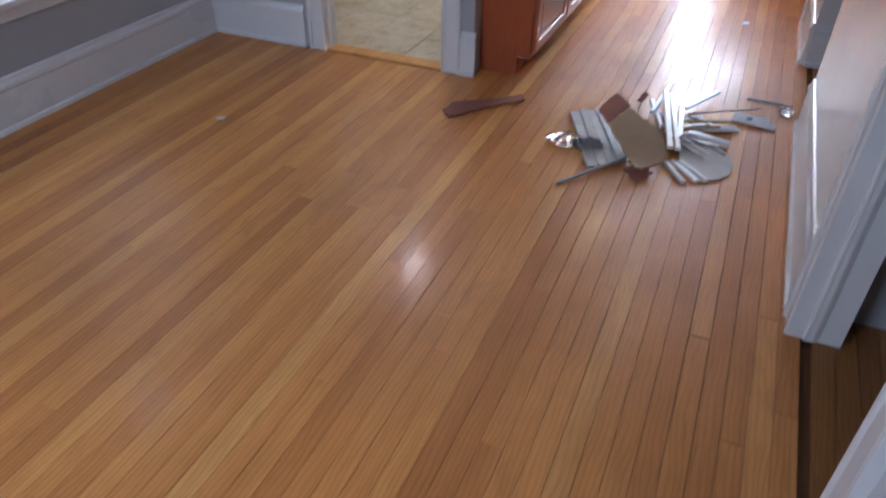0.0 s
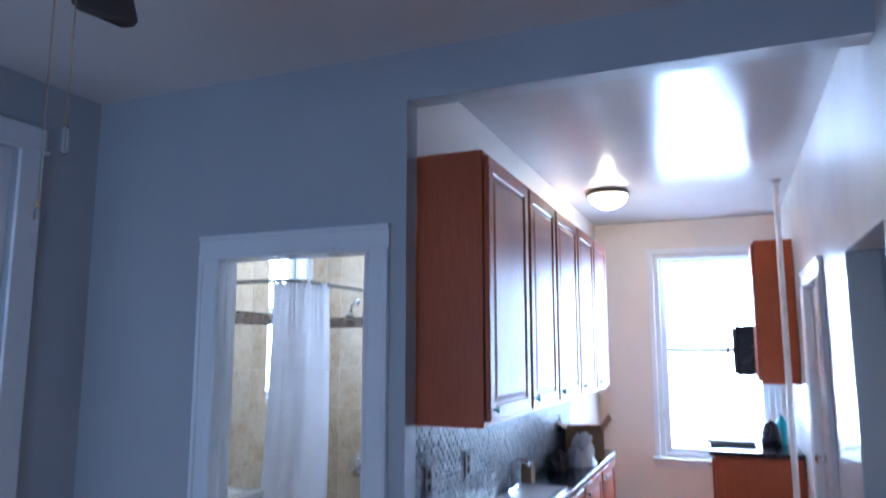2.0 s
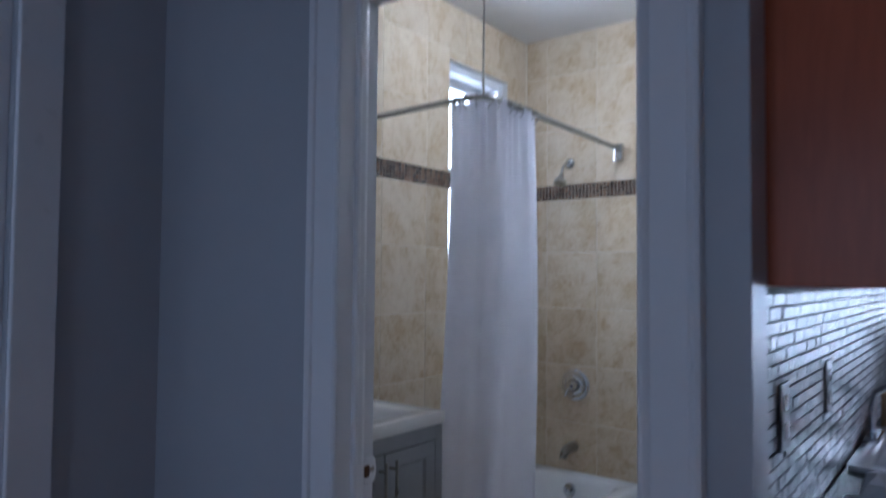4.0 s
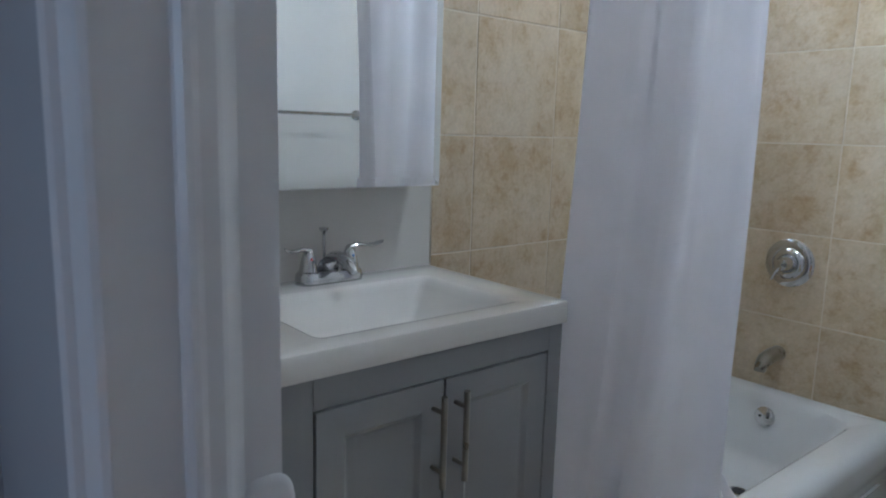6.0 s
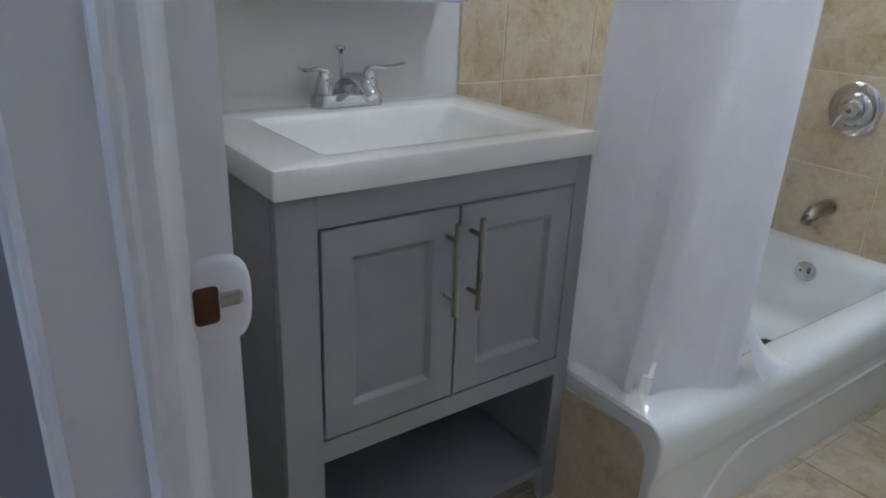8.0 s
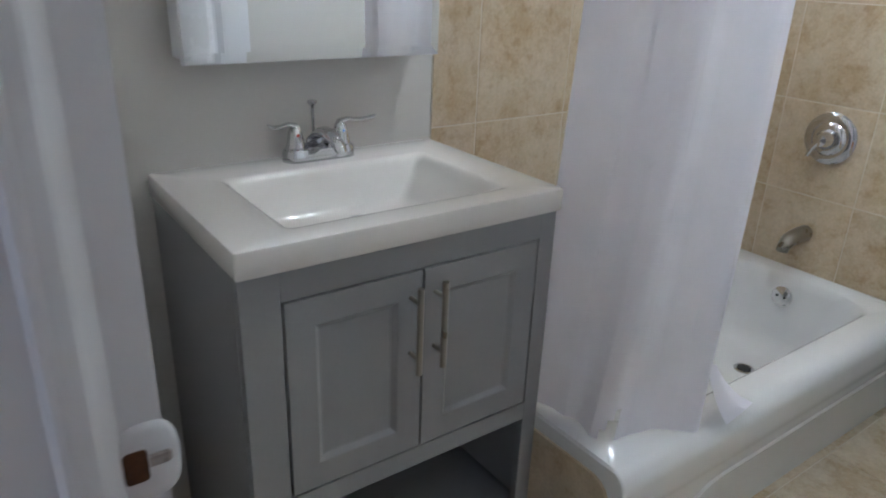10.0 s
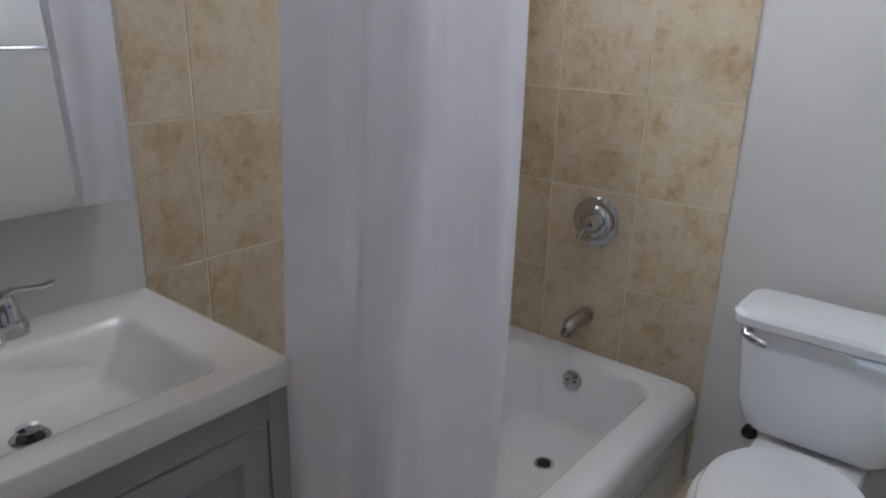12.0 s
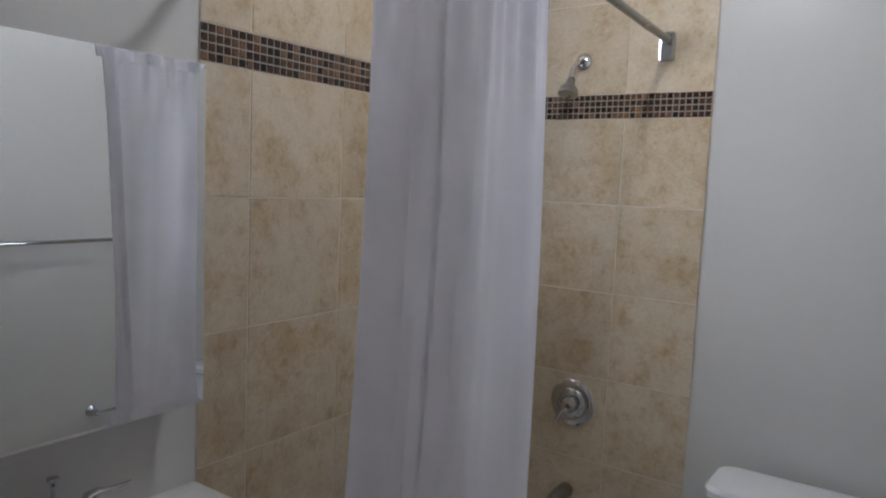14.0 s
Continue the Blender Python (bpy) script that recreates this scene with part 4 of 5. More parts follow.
part("slab", loft(bmesh.new(), [
    rrect(cx, cy, hx - 0.002, hy - 0.002, 0.004, 0.841), rrect(cx, cy, hx, hy, 0.005, 0.844), rrect(cx, cy, hx, hy, 0.005, VZ - 0.005), rrect(cx, cy, hx - 0.0015, hy - 0.0015, 0.005, VZ - 0.0012), rrect(cx, cy, hx - 0.005, hy - 0.005, 0.006, VZ),
    basin_ring(-0.012, -0.016, -0.012, -0.012, 0.022, VZ), basin_ring(-0.005, -0.007, -0.005, -0.005, 0.018, VZ - 0.0012), basin_ring(0, 0, 0, 0, 0.016, VZ - 0.0045), basin_ring(0.004, 0.005, 0.007, 0.007, 0.015, VZ - 0.011), basin_ring(0.007, 0.008, 0.014, 0.014, 0.015, VZ - 0.022),
    basin_ring(0.030, 0.024, 0.060, 0.060, 0.016, VZ - 0.084), basin_ring(0.036, 0.030, 0.070, 0.070, 0.018, VZ - 0.092), basin_ring(0.055, 0.05, 0.09, 0.09, 0.02, VZ - 0.097), basin_ring(0.128, 0.128, 0.21, 0.21, 0.018, VZ - 0.103)], False, True), CULT, top, smooth=True)
bx, by = -2.955, 3.722
part("sink_drain", turned(bmesh.new(), (bx, by, VZ - 0.104), (0, 0, 1), ((0, 0.031), (0.003, 0.031), (0.0045, 0.026), (0.002, 0.022)), 28), CHROME, top, smooth=True)
part("drain_hole", turned(bmesh.new(), (bx, by, VZ - 0.1015), (0, 0, 1), ((0, 0.021), (0.001, 0.021)), 24), BLACK, top)
part("stopper", turned(bmesh.new(), (bx, by, VZ - 0.1), (0, 0, 1), ((0, 0.006), (0.012, 0.007), (0.014, 0.019), (0.017, 0.019), (0.019, 0.010), (0.0195, 0.001)), 24), CHROME, top, smooth=True)

# centre-set faucet
FXX, FYY = -3.138, 3.724
fau = thing("faucet", (FXX, FYY, VZ), "chrome centre-set faucet with two lever handles", "faucet")
part("base", loft(bmesh.new(), [rrect(FXX, FYY, 0.028, 0.083, 0.026, VZ + 0.0005), rrect(FXX, FYY, 0.028, 0.083, 0.026, VZ + 0.020), rrect(FXX, FYY, 0.025, 0.080, 0.023, VZ + 0.026), rrect(FXX, FYY, 0.016, 0.070, 0.014, VZ + 0.028)]), CHROME, fau, smooth=True)
SPOUT = ((-0.012, 0.020, 0.030, 0.030), (-0.004, 0.045, 0.026, 0.020), (0.018, 0.062, 0.022, 0.016), (0.050, 0.064, 0.018, 0.014), (0.082, 0.055, 0.015, 0.012), (0.104, 0.042, 0.013, 0.0105), (0.112, 0.034, 0.011, 0.008))
bm = bmesh.new()
loft(bm, [[(FXX + d + b * 0.55 * math.sin(a), FYY + w * math.cos(a), VZ + z + b * 0.85 * math.sin(a)) for a in (q * 0.3927 for q in range(16))] for d, z, w, b in SPOUT])
part("spout", bm, CHROME, fau, smooth=True)
for s in (-1, 1):
    y = FYY + s * 0.054
    vv = part("valve", turned(bmesh.new(), (FXX, y, VZ + 0.024), (0, 0, 1), ((0, 0.0255), (0.004, 0.025), (0.006, 0.0215), (0.022, 0.0185), (0.040, 0.0145), (0.048, 0.012), (0.053, 0.006), (0.054, 0.001)), 20), CHROME, fau, smooth=True)
    bm = bmesh.new()
    loft(bm, [[(FXX + 0.03 * t * t + w * math.cos(a), y + s * d, VZ + z + h * math.sin(a)) for a in (q * 0.5236 for q in range(12))] for t, d, z, w, h in ((0, -0.012, 0.066, 0.006, 0.005), (0.1, -0.004, 0.076, 0.0115, 0.006), (0.3, 0.016, 0.081, 0.009, 0.005), (0.55, 0.034, 0.079, 0.0075, 0.004), (0.8, 0.054, 0.081, 0.0095, 0.0045), (0.95, 0.066, 0.086, 0.009, 0.004), (1.0, 0.072, 0.090, 0.005, 0.002))])
    part("lever", bm, CHROME, fau, smooth=True)
    part("index_dot", turned(bmesh.new(), (FXX + 0.0155, y, VZ + 0.058), (1, 0, 0.25), ((0, 0.0035), (0.0015, 0.003), (0.002, 0.0005)), 10), RED if s < 0 else BLUE, vv)
part("lift_rod", tube(bmesh.new(), ((FXX - 0.022, FYY, VZ + 0.015), (FXX - 0.026, FYY, VZ + 0.105)), 0.0038, 10), CHROME, fau, smooth=True)
part("lift_knob", turned(bmesh.new(), (FXX - 0.026, FYY, VZ + 0.1045), (0, 0, 1), ((0, 0.003), (0.006, 0.005), (0.012, 0.011), (0.017, 0.011), (0.019, 0.002)), 14), CHROME, fau, smooth=True)

# medicine cabinet
med = thing("medicine_cabinet", (-3.13, 3.69, 1.1), "white medicine cabinet with a frameless mirror door", "medicine cabinet")
part("body", boxes((BX + 0.001, -3.115, 3.447, 3.996, 1.11, 1.810), bevel=0.002), WHITE, med)
part("door_backing", boxes((-3.113, -3.098, 3.440, 4.006, 1.103, 1.815), bevel=0.002), WHITE, med)
part("mirror", loft(bmesh.new(), [[(x, y, z) for y, z in ((3.442 + m, 1.105 + m), (4.004 - m, 1.105 + m), (4.004 - m, 1.813 - m), (3.442 + m, 1.813 - m))] for x, m in ((-3.0975, 0), (-3.0935, 0), (-3.092, 0.02))]), MIRROR, med, "bevelled mirror glass")

# bathtub
TX0, TX1, TY0, TY1, TZ = BX + 0.012, -2.452, 4.056, BN - 0.012, 0.336
tcx, tcy, thx, thy = (TX0 + TX1) / 2, (TY0 + TY1) / 2, (TX1 - TX0) / 2, (TY1 - TY0) / 2
icx, icy = tcx - 0.012, tcy + 0.0
tub = thing("bathtub", (tcx, tcy, 0), "white enamelled bathtub with a rounded rim", "bathtub")
def tub_ring(x1, z, inset=0.0):
    return rrect((TX0 + x1) / 2, tcy, (x1 - TX0) / 2, thy - inset, 0.008, z, 8)


ROLL = [(TX1 - 0.05 * (1 - math.cos(radians(a))), 0.286 + 0.05 * math.sin(radians(a))) for a in (15, 30, 45, 60, 75, 88)]
icy = tcy + 0.03
part("shell", loft(bmesh.new(), [tub_ring(TX1 - 0.012, 0.0), tub_ring(TX1 - 0.012, 0.19), tub_ring(TX1 - 0.004, 0.215), tub_ring(TX1, 0.24), tub_ring(TX1, 0.286)] + [tub_ring(x1, z, 0.004 * (z > 0.33)) for x1, z in ROLL] + [
    rrect(icx, icy, thx - 0.085, thy - 0.085, 0.10, TZ - 0.001, 8), rrect(icx, icy, thx - 0.098, thy - 0.098, 0.11, TZ - 0.010, 8), rrect(icx, icy, thx - 0.110, thy - 0.108, 0.115, TZ - 0.04, 8),
    rrect(icx, icy + 0.03, thx - 0.140, thy - 0.155, 0.12, 0.10, 8), rrect(icx, icy + 0.035, thx - 0.160, thy - 0.185, 0.12, 0.065, 8), rrect(icx, icy + 0.04, thx - 0.20, thy - 0.24, 0.11, 0.05, 8), rrect(icx, icy + 0.25, 0.03, 0.03, 0.028, 0.046, 8)]), PORC, tub, smooth=True)
# pressed line along the apron
part("apron_rib", tube(bmesh.new(), [(TX1 - 0.0115, y, z) for y, z in ((4.235, 0.0), (4.285, 0.08), (4.335, 0.132), (4.395, 0.156), (4.45, 0.162), (TY1 - 0.12, 0.166))], 0.006, 8), PORC, tub, smooth=True)
part("overflow_plate", turned(bmesh.new(), (-2.853, TY1 - 0.084, 0.252), (0, -1, 0.18), ((-0.02, 0.036), (0.004, 0.036), (0.008, 0.030), (0.009, 0.002)), 28), CHROME, tub, "chrome overflow plate with two screws", smooth=True)
for s in (-1, 1):
    part("screw", turned(bmesh.new(), (-2.853 + s * 0.014, TY1 - 0.0925, 0.254), (0, -1, 0.18), ((0, 0.005), (0.003, 0.004), (0.0035, 0.001)), 10), DARKGREY, tub)
dr = part("tub_drain", turned(bmesh.new(), (-2.815, 5.13, 0.048), (0, 0, 1), ((0, 0.034), (0.003, 0.034), (0.005, 0.028), (0.0035, 0.024)), 28), CHROME, tub, smooth=True)
part("drain_hole", turned(bmesh.new(), (-2.815, 5.13, 0.0525), (0, 0, 1), ((0, 0.0225), (0.001, 0.0225)), 24), BLACK, dr)

# shower fittings on the end wall
WY = BN - 0.009
ctl = thing("shower_valve", (-2.862, WY, 0.806), "chrome shower valve with a lever on the tiles", "shower valve")
part("escutcheon", turned(bmesh.new(), (-2.862, WY, 0.806), (0, -1, 0), ((0, 0.085), (0.004, 0.086), (0.010, 0.078), (0.013, 0.060), (0.012, 0.055), (0.020, 0.047), (0.022, 0.036)), 40), CHROME, ctl, smooth=True)
part("hub", turned(bmesh.new(), (-2.862, WY - 0.018, 0.806), (0, -1, 0), ((0, 0.034), (0.02, 0.032), (0.04, 0.024), (0.052, 0.020), (0.056, 0.002)), 24), CHROME, ctl, smooth=True)
part("lever", tube(bmesh.new(), ((-2.862, WY - 0.06, 0.806), (-2.882, WY - 0.064, 0.779), (-2.895, WY - 0.062, 0.749)), [0.012, 0.0095, 0.007], 12), CHROME, ctl, smooth=True)
sp = thing("tub_spout", (-2.869, WY, 0.46), "brushed tub spout above the bathtub", "spout")
part("body", tube(bmesh.new(), ((-2.869, WY, 0.470), (-2.869, WY - 0.06, 0.470), (-2.869, WY - 0.105, 0.462), (-2.869, WY - 0.128, 0.442), (-2.869, WY - 0.130, 0.427)), [0.028, 0.027, 0.025, 0.021, 0.019], 18), NICKEL, sp, smooth=True)
sh = thing("shower_fixture", (-2.92, WY, 2.02), "chrome shower head on a short bent arm", "shower head")
part("flange", turned(bmesh.new(), (-2.898, WY, 2.04), (0, -1, 0), ((0, 0.03), (0.006, 0.028), (0.014, 0.016), (0.016, 0.009))), CHROME, sh, smooth=True)
part("arm", tube(bmesh.new(), ((-2.898, WY, 2.04), (-2.898, WY - 0.045, 2.034), (-2.898, WY - 0.085, 2.0), (-2.898, WY - 0.100, 1.96)), 0.0095, 12), CHROME, sh, smooth=True)
part("head", turned(bmesh.new(), (-2.898, WY - 0.096, 1.968), (0, -0.38, -0.925), ((0, 0.012), (0.012, 0.015), (0.025, 0.016), (0.036, 0.028), (0.052, 0.035), (0.062, 0.035), (0.065, 0.030), (0.066, 0.002)), 24), NICKEL, sh, "dark brushed spray head", smooth=True)

# curtain rod round the tub corner, rings and curtain
RZ = 2.075
CXR, CYR = -2.53, 4.05
rod = thing("curtain_rod", (CXR, CYR, RZ), "white painted corner shower curtain rod", "curtain rod")
arc = [(CXR - 0.11 + 0.11 * math.sin(radians(a)), CYR + 0.11 - 0.11 * math.cos(radians(a)), RZ) for a in range(0, 91, 15)]
part("pipe", tube(bmesh.new(), [(BX + 0.012, 4.085, RZ)] + arc + [(-2.598, WY - 0.012, RZ + 0.012)], 0.0125, 12), NICKEL, rod, smooth=True)
part("wall_bracket", boxes((-2.625, -2.575, WY - 0.03, WY, RZ - 0.055, RZ + 0.04), bevel=0.008), CHROME, rod)
part("wall_bracket", boxes((BX + 0.009, BX + 0.035, 4.06, 4.11, RZ - 0.055, RZ + 0.035), bevel=0.008), CHROME, rod)
part("ceiling_support", tube(bmesh.new(), ((CXR - 0.03, CYR + 0.03, RZ + 0.012), (CXR - 0.03, CYR + 0.03, BZ)), 0.004, 8), NICKEL, rod, smooth=True)


def along(path, f):
    """Point and sideways direction at a share f of a polyline's length."""
    seg = [(Vector(b) - Vector(a)).length for a, b in zip(path, path[1:])]
    d = f * sum(seg)
    for (a, b), s in zip(zip(path, path[1:]), seg):
        if d <= s or (a, b) == (path[-2], path[-1]):
            t = (Vector(b) - Vector(a)).normalized()
            return Vector(a) + t * d, Vector((t.y, -t.x))
        d -= s


curt = thing("shower_curtain", (CXR, CYR, RZ), "white fabric shower curtain bunched at the tub corner", "shower curtain")
TOPP = [(-2.685, 4.058), (-2.60, 4.056), (-2.553, 4.08), (-2.532, 4.14), (-2.543, 4.45)]
BOTP = [(-2.790, 4.090), (-2.675, 4.085), (-2.60, 4.110), (-2.545, 4.165), (-2.50, 4.26), (-2.49, 4.34), (-2.518, 4.415)]
NU, NV = 220, 60
rng = random.Random(4)
waves = [(rng.uniform(2.6, 3.0), rng.uniform(0, 6.28), 0.021), (rng.uniform(4.8, 5.6), rng.uniform(0, 6.28), 0.007), (rng.uniform(8.5, 9.5), rng.uniform(0, 6.28), 0.0015)]
bm = bmesh.new()
grid = []
for j in range(NV + 1):
    v = j / NV                                  # 0 at the rod, 1 at the hem
    row = []
    for i in range(NU + 1):
        u = i / NU
        pt, st = along(TOPP, u)
        pb, sb = along(BOTP, u)
        k = v ** (1.3 + 0.9 * u)
        p, s = pt.lerp(pb, k), st.lerp(sb, k).normalized()
        off = sum(a * math.sin(6.2832 * f * u + ph + 0.22 * v * (n + 1)) for n, (f, ph, a) in enumerate(waves))
        gather = 0.012 * math.sin(6.2832 * 12 * u) * max(0, 1 - v * 5)
        p = p + s * (off * (0.6 + 0.3 * v) + gather) + Vector((0.008, 0.008 + 0.010 * u)) * math.sin(math.pi * v)
        z = RZ - 0.006 + 0.012 * math.cos(6.2832 * 12 * u) * max(0, 1 - v * 8) - v * (RZ - 0.006 - 0.340) + 0.005 * v * math.sin(9 * u + 1)
        row.append(bm.verts.new((p.x, p.y, z)))
    grid.append(row)
for a, b in zip(grid, grid[1:]):
    for i in range(NU):
        low = 1 - (b[i].co.z - 0.336) / 0.085       # open slit between two folds at the hem
        if low > 0 and abs(i / NU - 0.44 + 0.03 * low) < 0.034 * low:
            continue
        bm.faces.new((a[i], a[i + 1], b[i + 1], b[i]))
for v in [v for v in bm.verts if not v.link_faces]:
    bm.verts.remove(v)
part("fabric", bm, CURTAIN, curt, smooth=True)
# tail of the hem lying over the rim in a pointed fold
HEM_TOP = ((-2.492, 4.33, 0.500), (-2.500, 4.385, 0.475), (-2.522, 4.430, 0.440))
HEM_TIP = ((-2.452, 4.395, 0.337), (-2.445, 4.455, 0.362), (-2.470, 4.530, 0.337))
rings = []
for i in range(9):
    f = i / 8
    ring = []
    for j in range(9):
        g = j / 8 * 2
        q = min(int(g), 1)
        a, b = (Vector(r[q]).lerp(Vector(r[q + 1]), g - q) for r in (HEM_TOP, HEM_TIP))
        p = a.lerp(b, f)
        p.z -= 0.030 * math.sin(math.pi * f) * (1 - 0.5 * abs(g - 1))
        ring.append(p)
    rings.append(ring)
part("hem_fold", loft(bmesh.new(), rings, False, False, False), CURTAIN, curt, smooth=True)
for i in range(12):
    p, s = along(TOPP, (i + 0.5) / 12)
    ring = [(p.x + s.x * 0.020 * math.cos(a), p.y + s.y * 0.020 * math.cos(a), RZ - 0.012 + 0.028 * math.sin(a)) for a in (q * 0.5236 for q in range(13))]
    part("curtain_ring", tube(bmesh.new(), ring, 0.002, 6, False), CHROME, curt, smooth=True)

# toilet
QX, QY = -2.085, 5.235
wc = thing("toilet", (QX, 5.1, 0), "white porcelain toilet with a closed lid", "toilet")
part("tank", loft(bmesh.new(), [rrect(QX, QY + 0.01, 0.155, 0.070, 0.04, 0.415), rrect(QX, QY + 0.01, 0.178, 0.083, 0.05, 0.435), rrect(QX, QY + 0.01, 0.196, 0.090, 0.05, 0.50), rrect(QX, QY + 0.01, 0.215, 0.097, 0.05, 0.70), rrect(QX, QY + 0.01, 0.21, 0.093, 0.05, 0.708)]), PORC, wc, smooth=True)
part("tank_lid", loft(bmesh.new(), [rrect(QX, QY + 0.008, 0.220, 0.102, 0.05, 0.709), rrect(QX, QY + 0.008, 0.232, 0.112, 0.055, 0.717), rrect(QX, QY + 0.008, 0.234, 0.114, 0.056, 0.738), rrect(QX, QY + 0.008, 0.226, 0.106, 0.055, 0.750), rrect(QX, QY + 0.008, 0.19, 0.075, 0.05, 0.755)]), PORC, wc, smooth=True)
lv = part("flush_lever", tube(bmesh.new(), ((-2.268, QY - 0.098, 0.692), (-2.250, QY - 0.112, 0.690), (-2.215, QY - 0.112, 0.683)), [0.012, 0.0115, 0.010], 10), CHROME, wc, smooth=True)
part("lever_boss", turned(bmesh.new(), (-2.268, QY - 0.082, 0.692), (0, -1, 0), ((0, 0.016), (0.012, 0.016), (0.018, 0.010), (0.019, 0.002)), 16), CHROME, lv, smooth=True)
part("bowl", loft(bmesh.new(), [oval(QX, 5.0, 0.115, 0.25, 0.0), oval(QX, 5.0, 0.11, 0.24, 0.03), oval(QX, 5.0, 0.10, 0.2, 0.12), oval(QX, 4.96, 0.13, 0.22, 0.22), oval(QX, 4.92, 0.175, 0.27, 0.33), oval(QX, 4.91, 0.188, 0.285, 0.375), oval(QX, 4.91, 0.186, 0.283, 0.388)]), PORC, wc, smooth=True)
part("bowl_shelf", boxes((QX - 0.13, QX + 0.13, 5.08, 5.34, 0.33, 0.398), bevel=0.02), PORC, wc, smooth=True)
part("seat", loft(bmesh.new(), [oval(QX + 0.008, 4.92, 0.174, 0.278, 0.390, 40, 0.25), oval(QX + 0.008, 4.92, 0.180, 0.284, 0.397, 40, 0.25), oval(QX + 0.008, 4.92, 0.176, 0.280, 0.408, 40, 0.25)]), PORC, wc, smooth=True)
part("seat_lid", loft(bmesh.new(), [oval(QX + 0.008, 4.92, 0.174, 0.276, 0.409, 40, 0.25), oval(QX + 0.008, 4.92, 0.179, 0.282, 0.414, 40, 0.25), oval(QX + 0.008, 4.92, 0.173, 0.276, 0.424, 40, 0.25), oval(QX + 0.008, 4.92, 0.13, 0.225, 0.430, 40, 0.25), oval(QX + 0.008, 4.92, 0.01, 0.02, 0.432, 40, 0.25)]), PORC, wc, "closed glossy white lid", smooth=True)
for s in (-1, 1):
    part("hinge", turned(bmesh.new(), (QX + s * 0.075, 5.115, 0.398), (0, 0, 1), ((0, 0.018), (0.02, 0.016), (0.026, 0.008), (0.027, 0.001)), 14), PORC, wc, smooth=True)
part("tank_bolt", turned(bmesh.new(), (-2.235, QY - 0.03, 0.375), (0, 0, 1), ((0, 0.02), (0.012, 0.022), (0.028, 0.014)), 14), BLACK, wc)

# towel bar, paper holder on the side wall
EX = BE - 0.004
tb = thing("towel_bar", (EX, 4.45, 1.30), "chrome towel bar on the white wall", "towel bar")
part("bar", tube(bmesh.new(), ((EX - 0.06, 4.13, 1.30), (EX - 0.06, 4.77, 1.30)), 0.008, 12), CHROME, tb, smooth=True)
for y in (4.13, 4.77):
    part("post", turned(bmesh.new(), (EX, y, 1.30), (-1, 0, 0), ((0, 0.025), (0.006, 0.024), (0.012, 0.011), (0.062, 0.011), (0.07, 0.006)), 16), CHROME, tb, smooth=True)
tp = thing("paper_holder", (EX, 4.62, 0.57), "chrome toilet paper holder on the white wall", "paper holder")
part("post", turned(bmesh.new(), (EX, 4.62, 0.57), (-1, 0, 0), ((0, 0.026), (0.006, 0.025), (0.014, 0.012), (0.05, 0.012), (0.058, 0.006)), 16), CHROME, tp, smooth=True)
part("arm", tube(bmesh.new(), ((EX - 0.045, 4.62, 0.57), (EX - 0.045, 4.74, 0.57)), 0.006, 10), CHROME, tp, smooth=True)

# tiled end below the tub rim
END = [(BX + 0.01, 0), (TX1 - 0.034, 0), (TX1 - 0.034, 0.20)] + [(TX1 - 0.034 - 0.055 * (1 - math.cos(radians(a))), 0.243 + 0.055 * math.sin(radians(a))) for a in (0, 20, 40, 60, 80, 90)] + [(BX + 0.01, 0.298)]
tub_end = structure("tub_end_wall", loft(bmesh.new(), [[(x, y, z) for x, z in END] for y in (TY0 - 0.003, TY0 - 0.010)]), TILE, "beige tiled end under the tub rim", category="wall")

# ---- wall tiles of the bath ----
ROWS_Z = [0.0, 0.285, 0.599, 0.912, 1.225, 1.538, 1.838]
ROWS_UP = [1.922, 2.236, 2.55, BZ]
tile_w = structure("tile_wall_west", wall_grid("x", BX, BX + 0.003, 4.056, BN, 0.0, BZ, [WIN3]), GROUT, "beige ceramic tiles on the tub wall", category="tile wall")
tile_n = structure("tile_wall_north", boxes((BX + 0.003, -2.447, BN - 0.003, BN, 0.0, BZ)), GROUT, "beige ceramic tiles on the shower end wall", category="tile wall")
TILE_MESH = {}


def tile_mesh(w, h, t=0.0018):
    key = (round(w, 3), round(h, 3))
    if key not in TILE_MESH:
        bm = bmesh.new()
        r = 0.0015
        loft(bm, [[(x, 0, z) for x, z in ((0, 0), (w, 0), (w, h), (0, h))], [(x, -t + 0.0008, z) for x, z in ((0, 0), (w, 0), (w, h), (0, h))], [(x, -t, z) for x, z in ((r, r), (w - r, r), (w - r, h - r), (r, h - r))]])
        TILE_MESH[key] = mesh_of("tile", bm, TILE)
    return TILE_MESH[key]


G = 0.0017
YC = [4.056, 4.198, 4.514, 4.830, 5.146, BN - 0.009]
XC = [BX + 0.009, -3.045, -2.737, -2.447]
for zs in (ROWS_Z, ROWS_UP):
    for z0, z1 in zip(zs, zs[1:]):
        if z1 < 0.25:
            continue
        for y0, y1 in zip(YC, YC[1:]):
            for a0, a1, c0, c1 in cut([(y0 + G, y1 - G, z0 + G, z1 - G)], WIN3):
                ob = piece("tile", tile_mesh(a1 - a0, c1 - c0), (BX + 0.003, a0, c0), tile_w)
                ob.rotation_euler = (0, 0, radians(90))
        for x0, x1 in zip(XC, XC[1:]):
            piece("tile", tile_mesh(x1 - x0 - 2 * G, z1 - z0 - 2 * G), (x0 + G, BN - 0.003, z0 + G), tile_n)


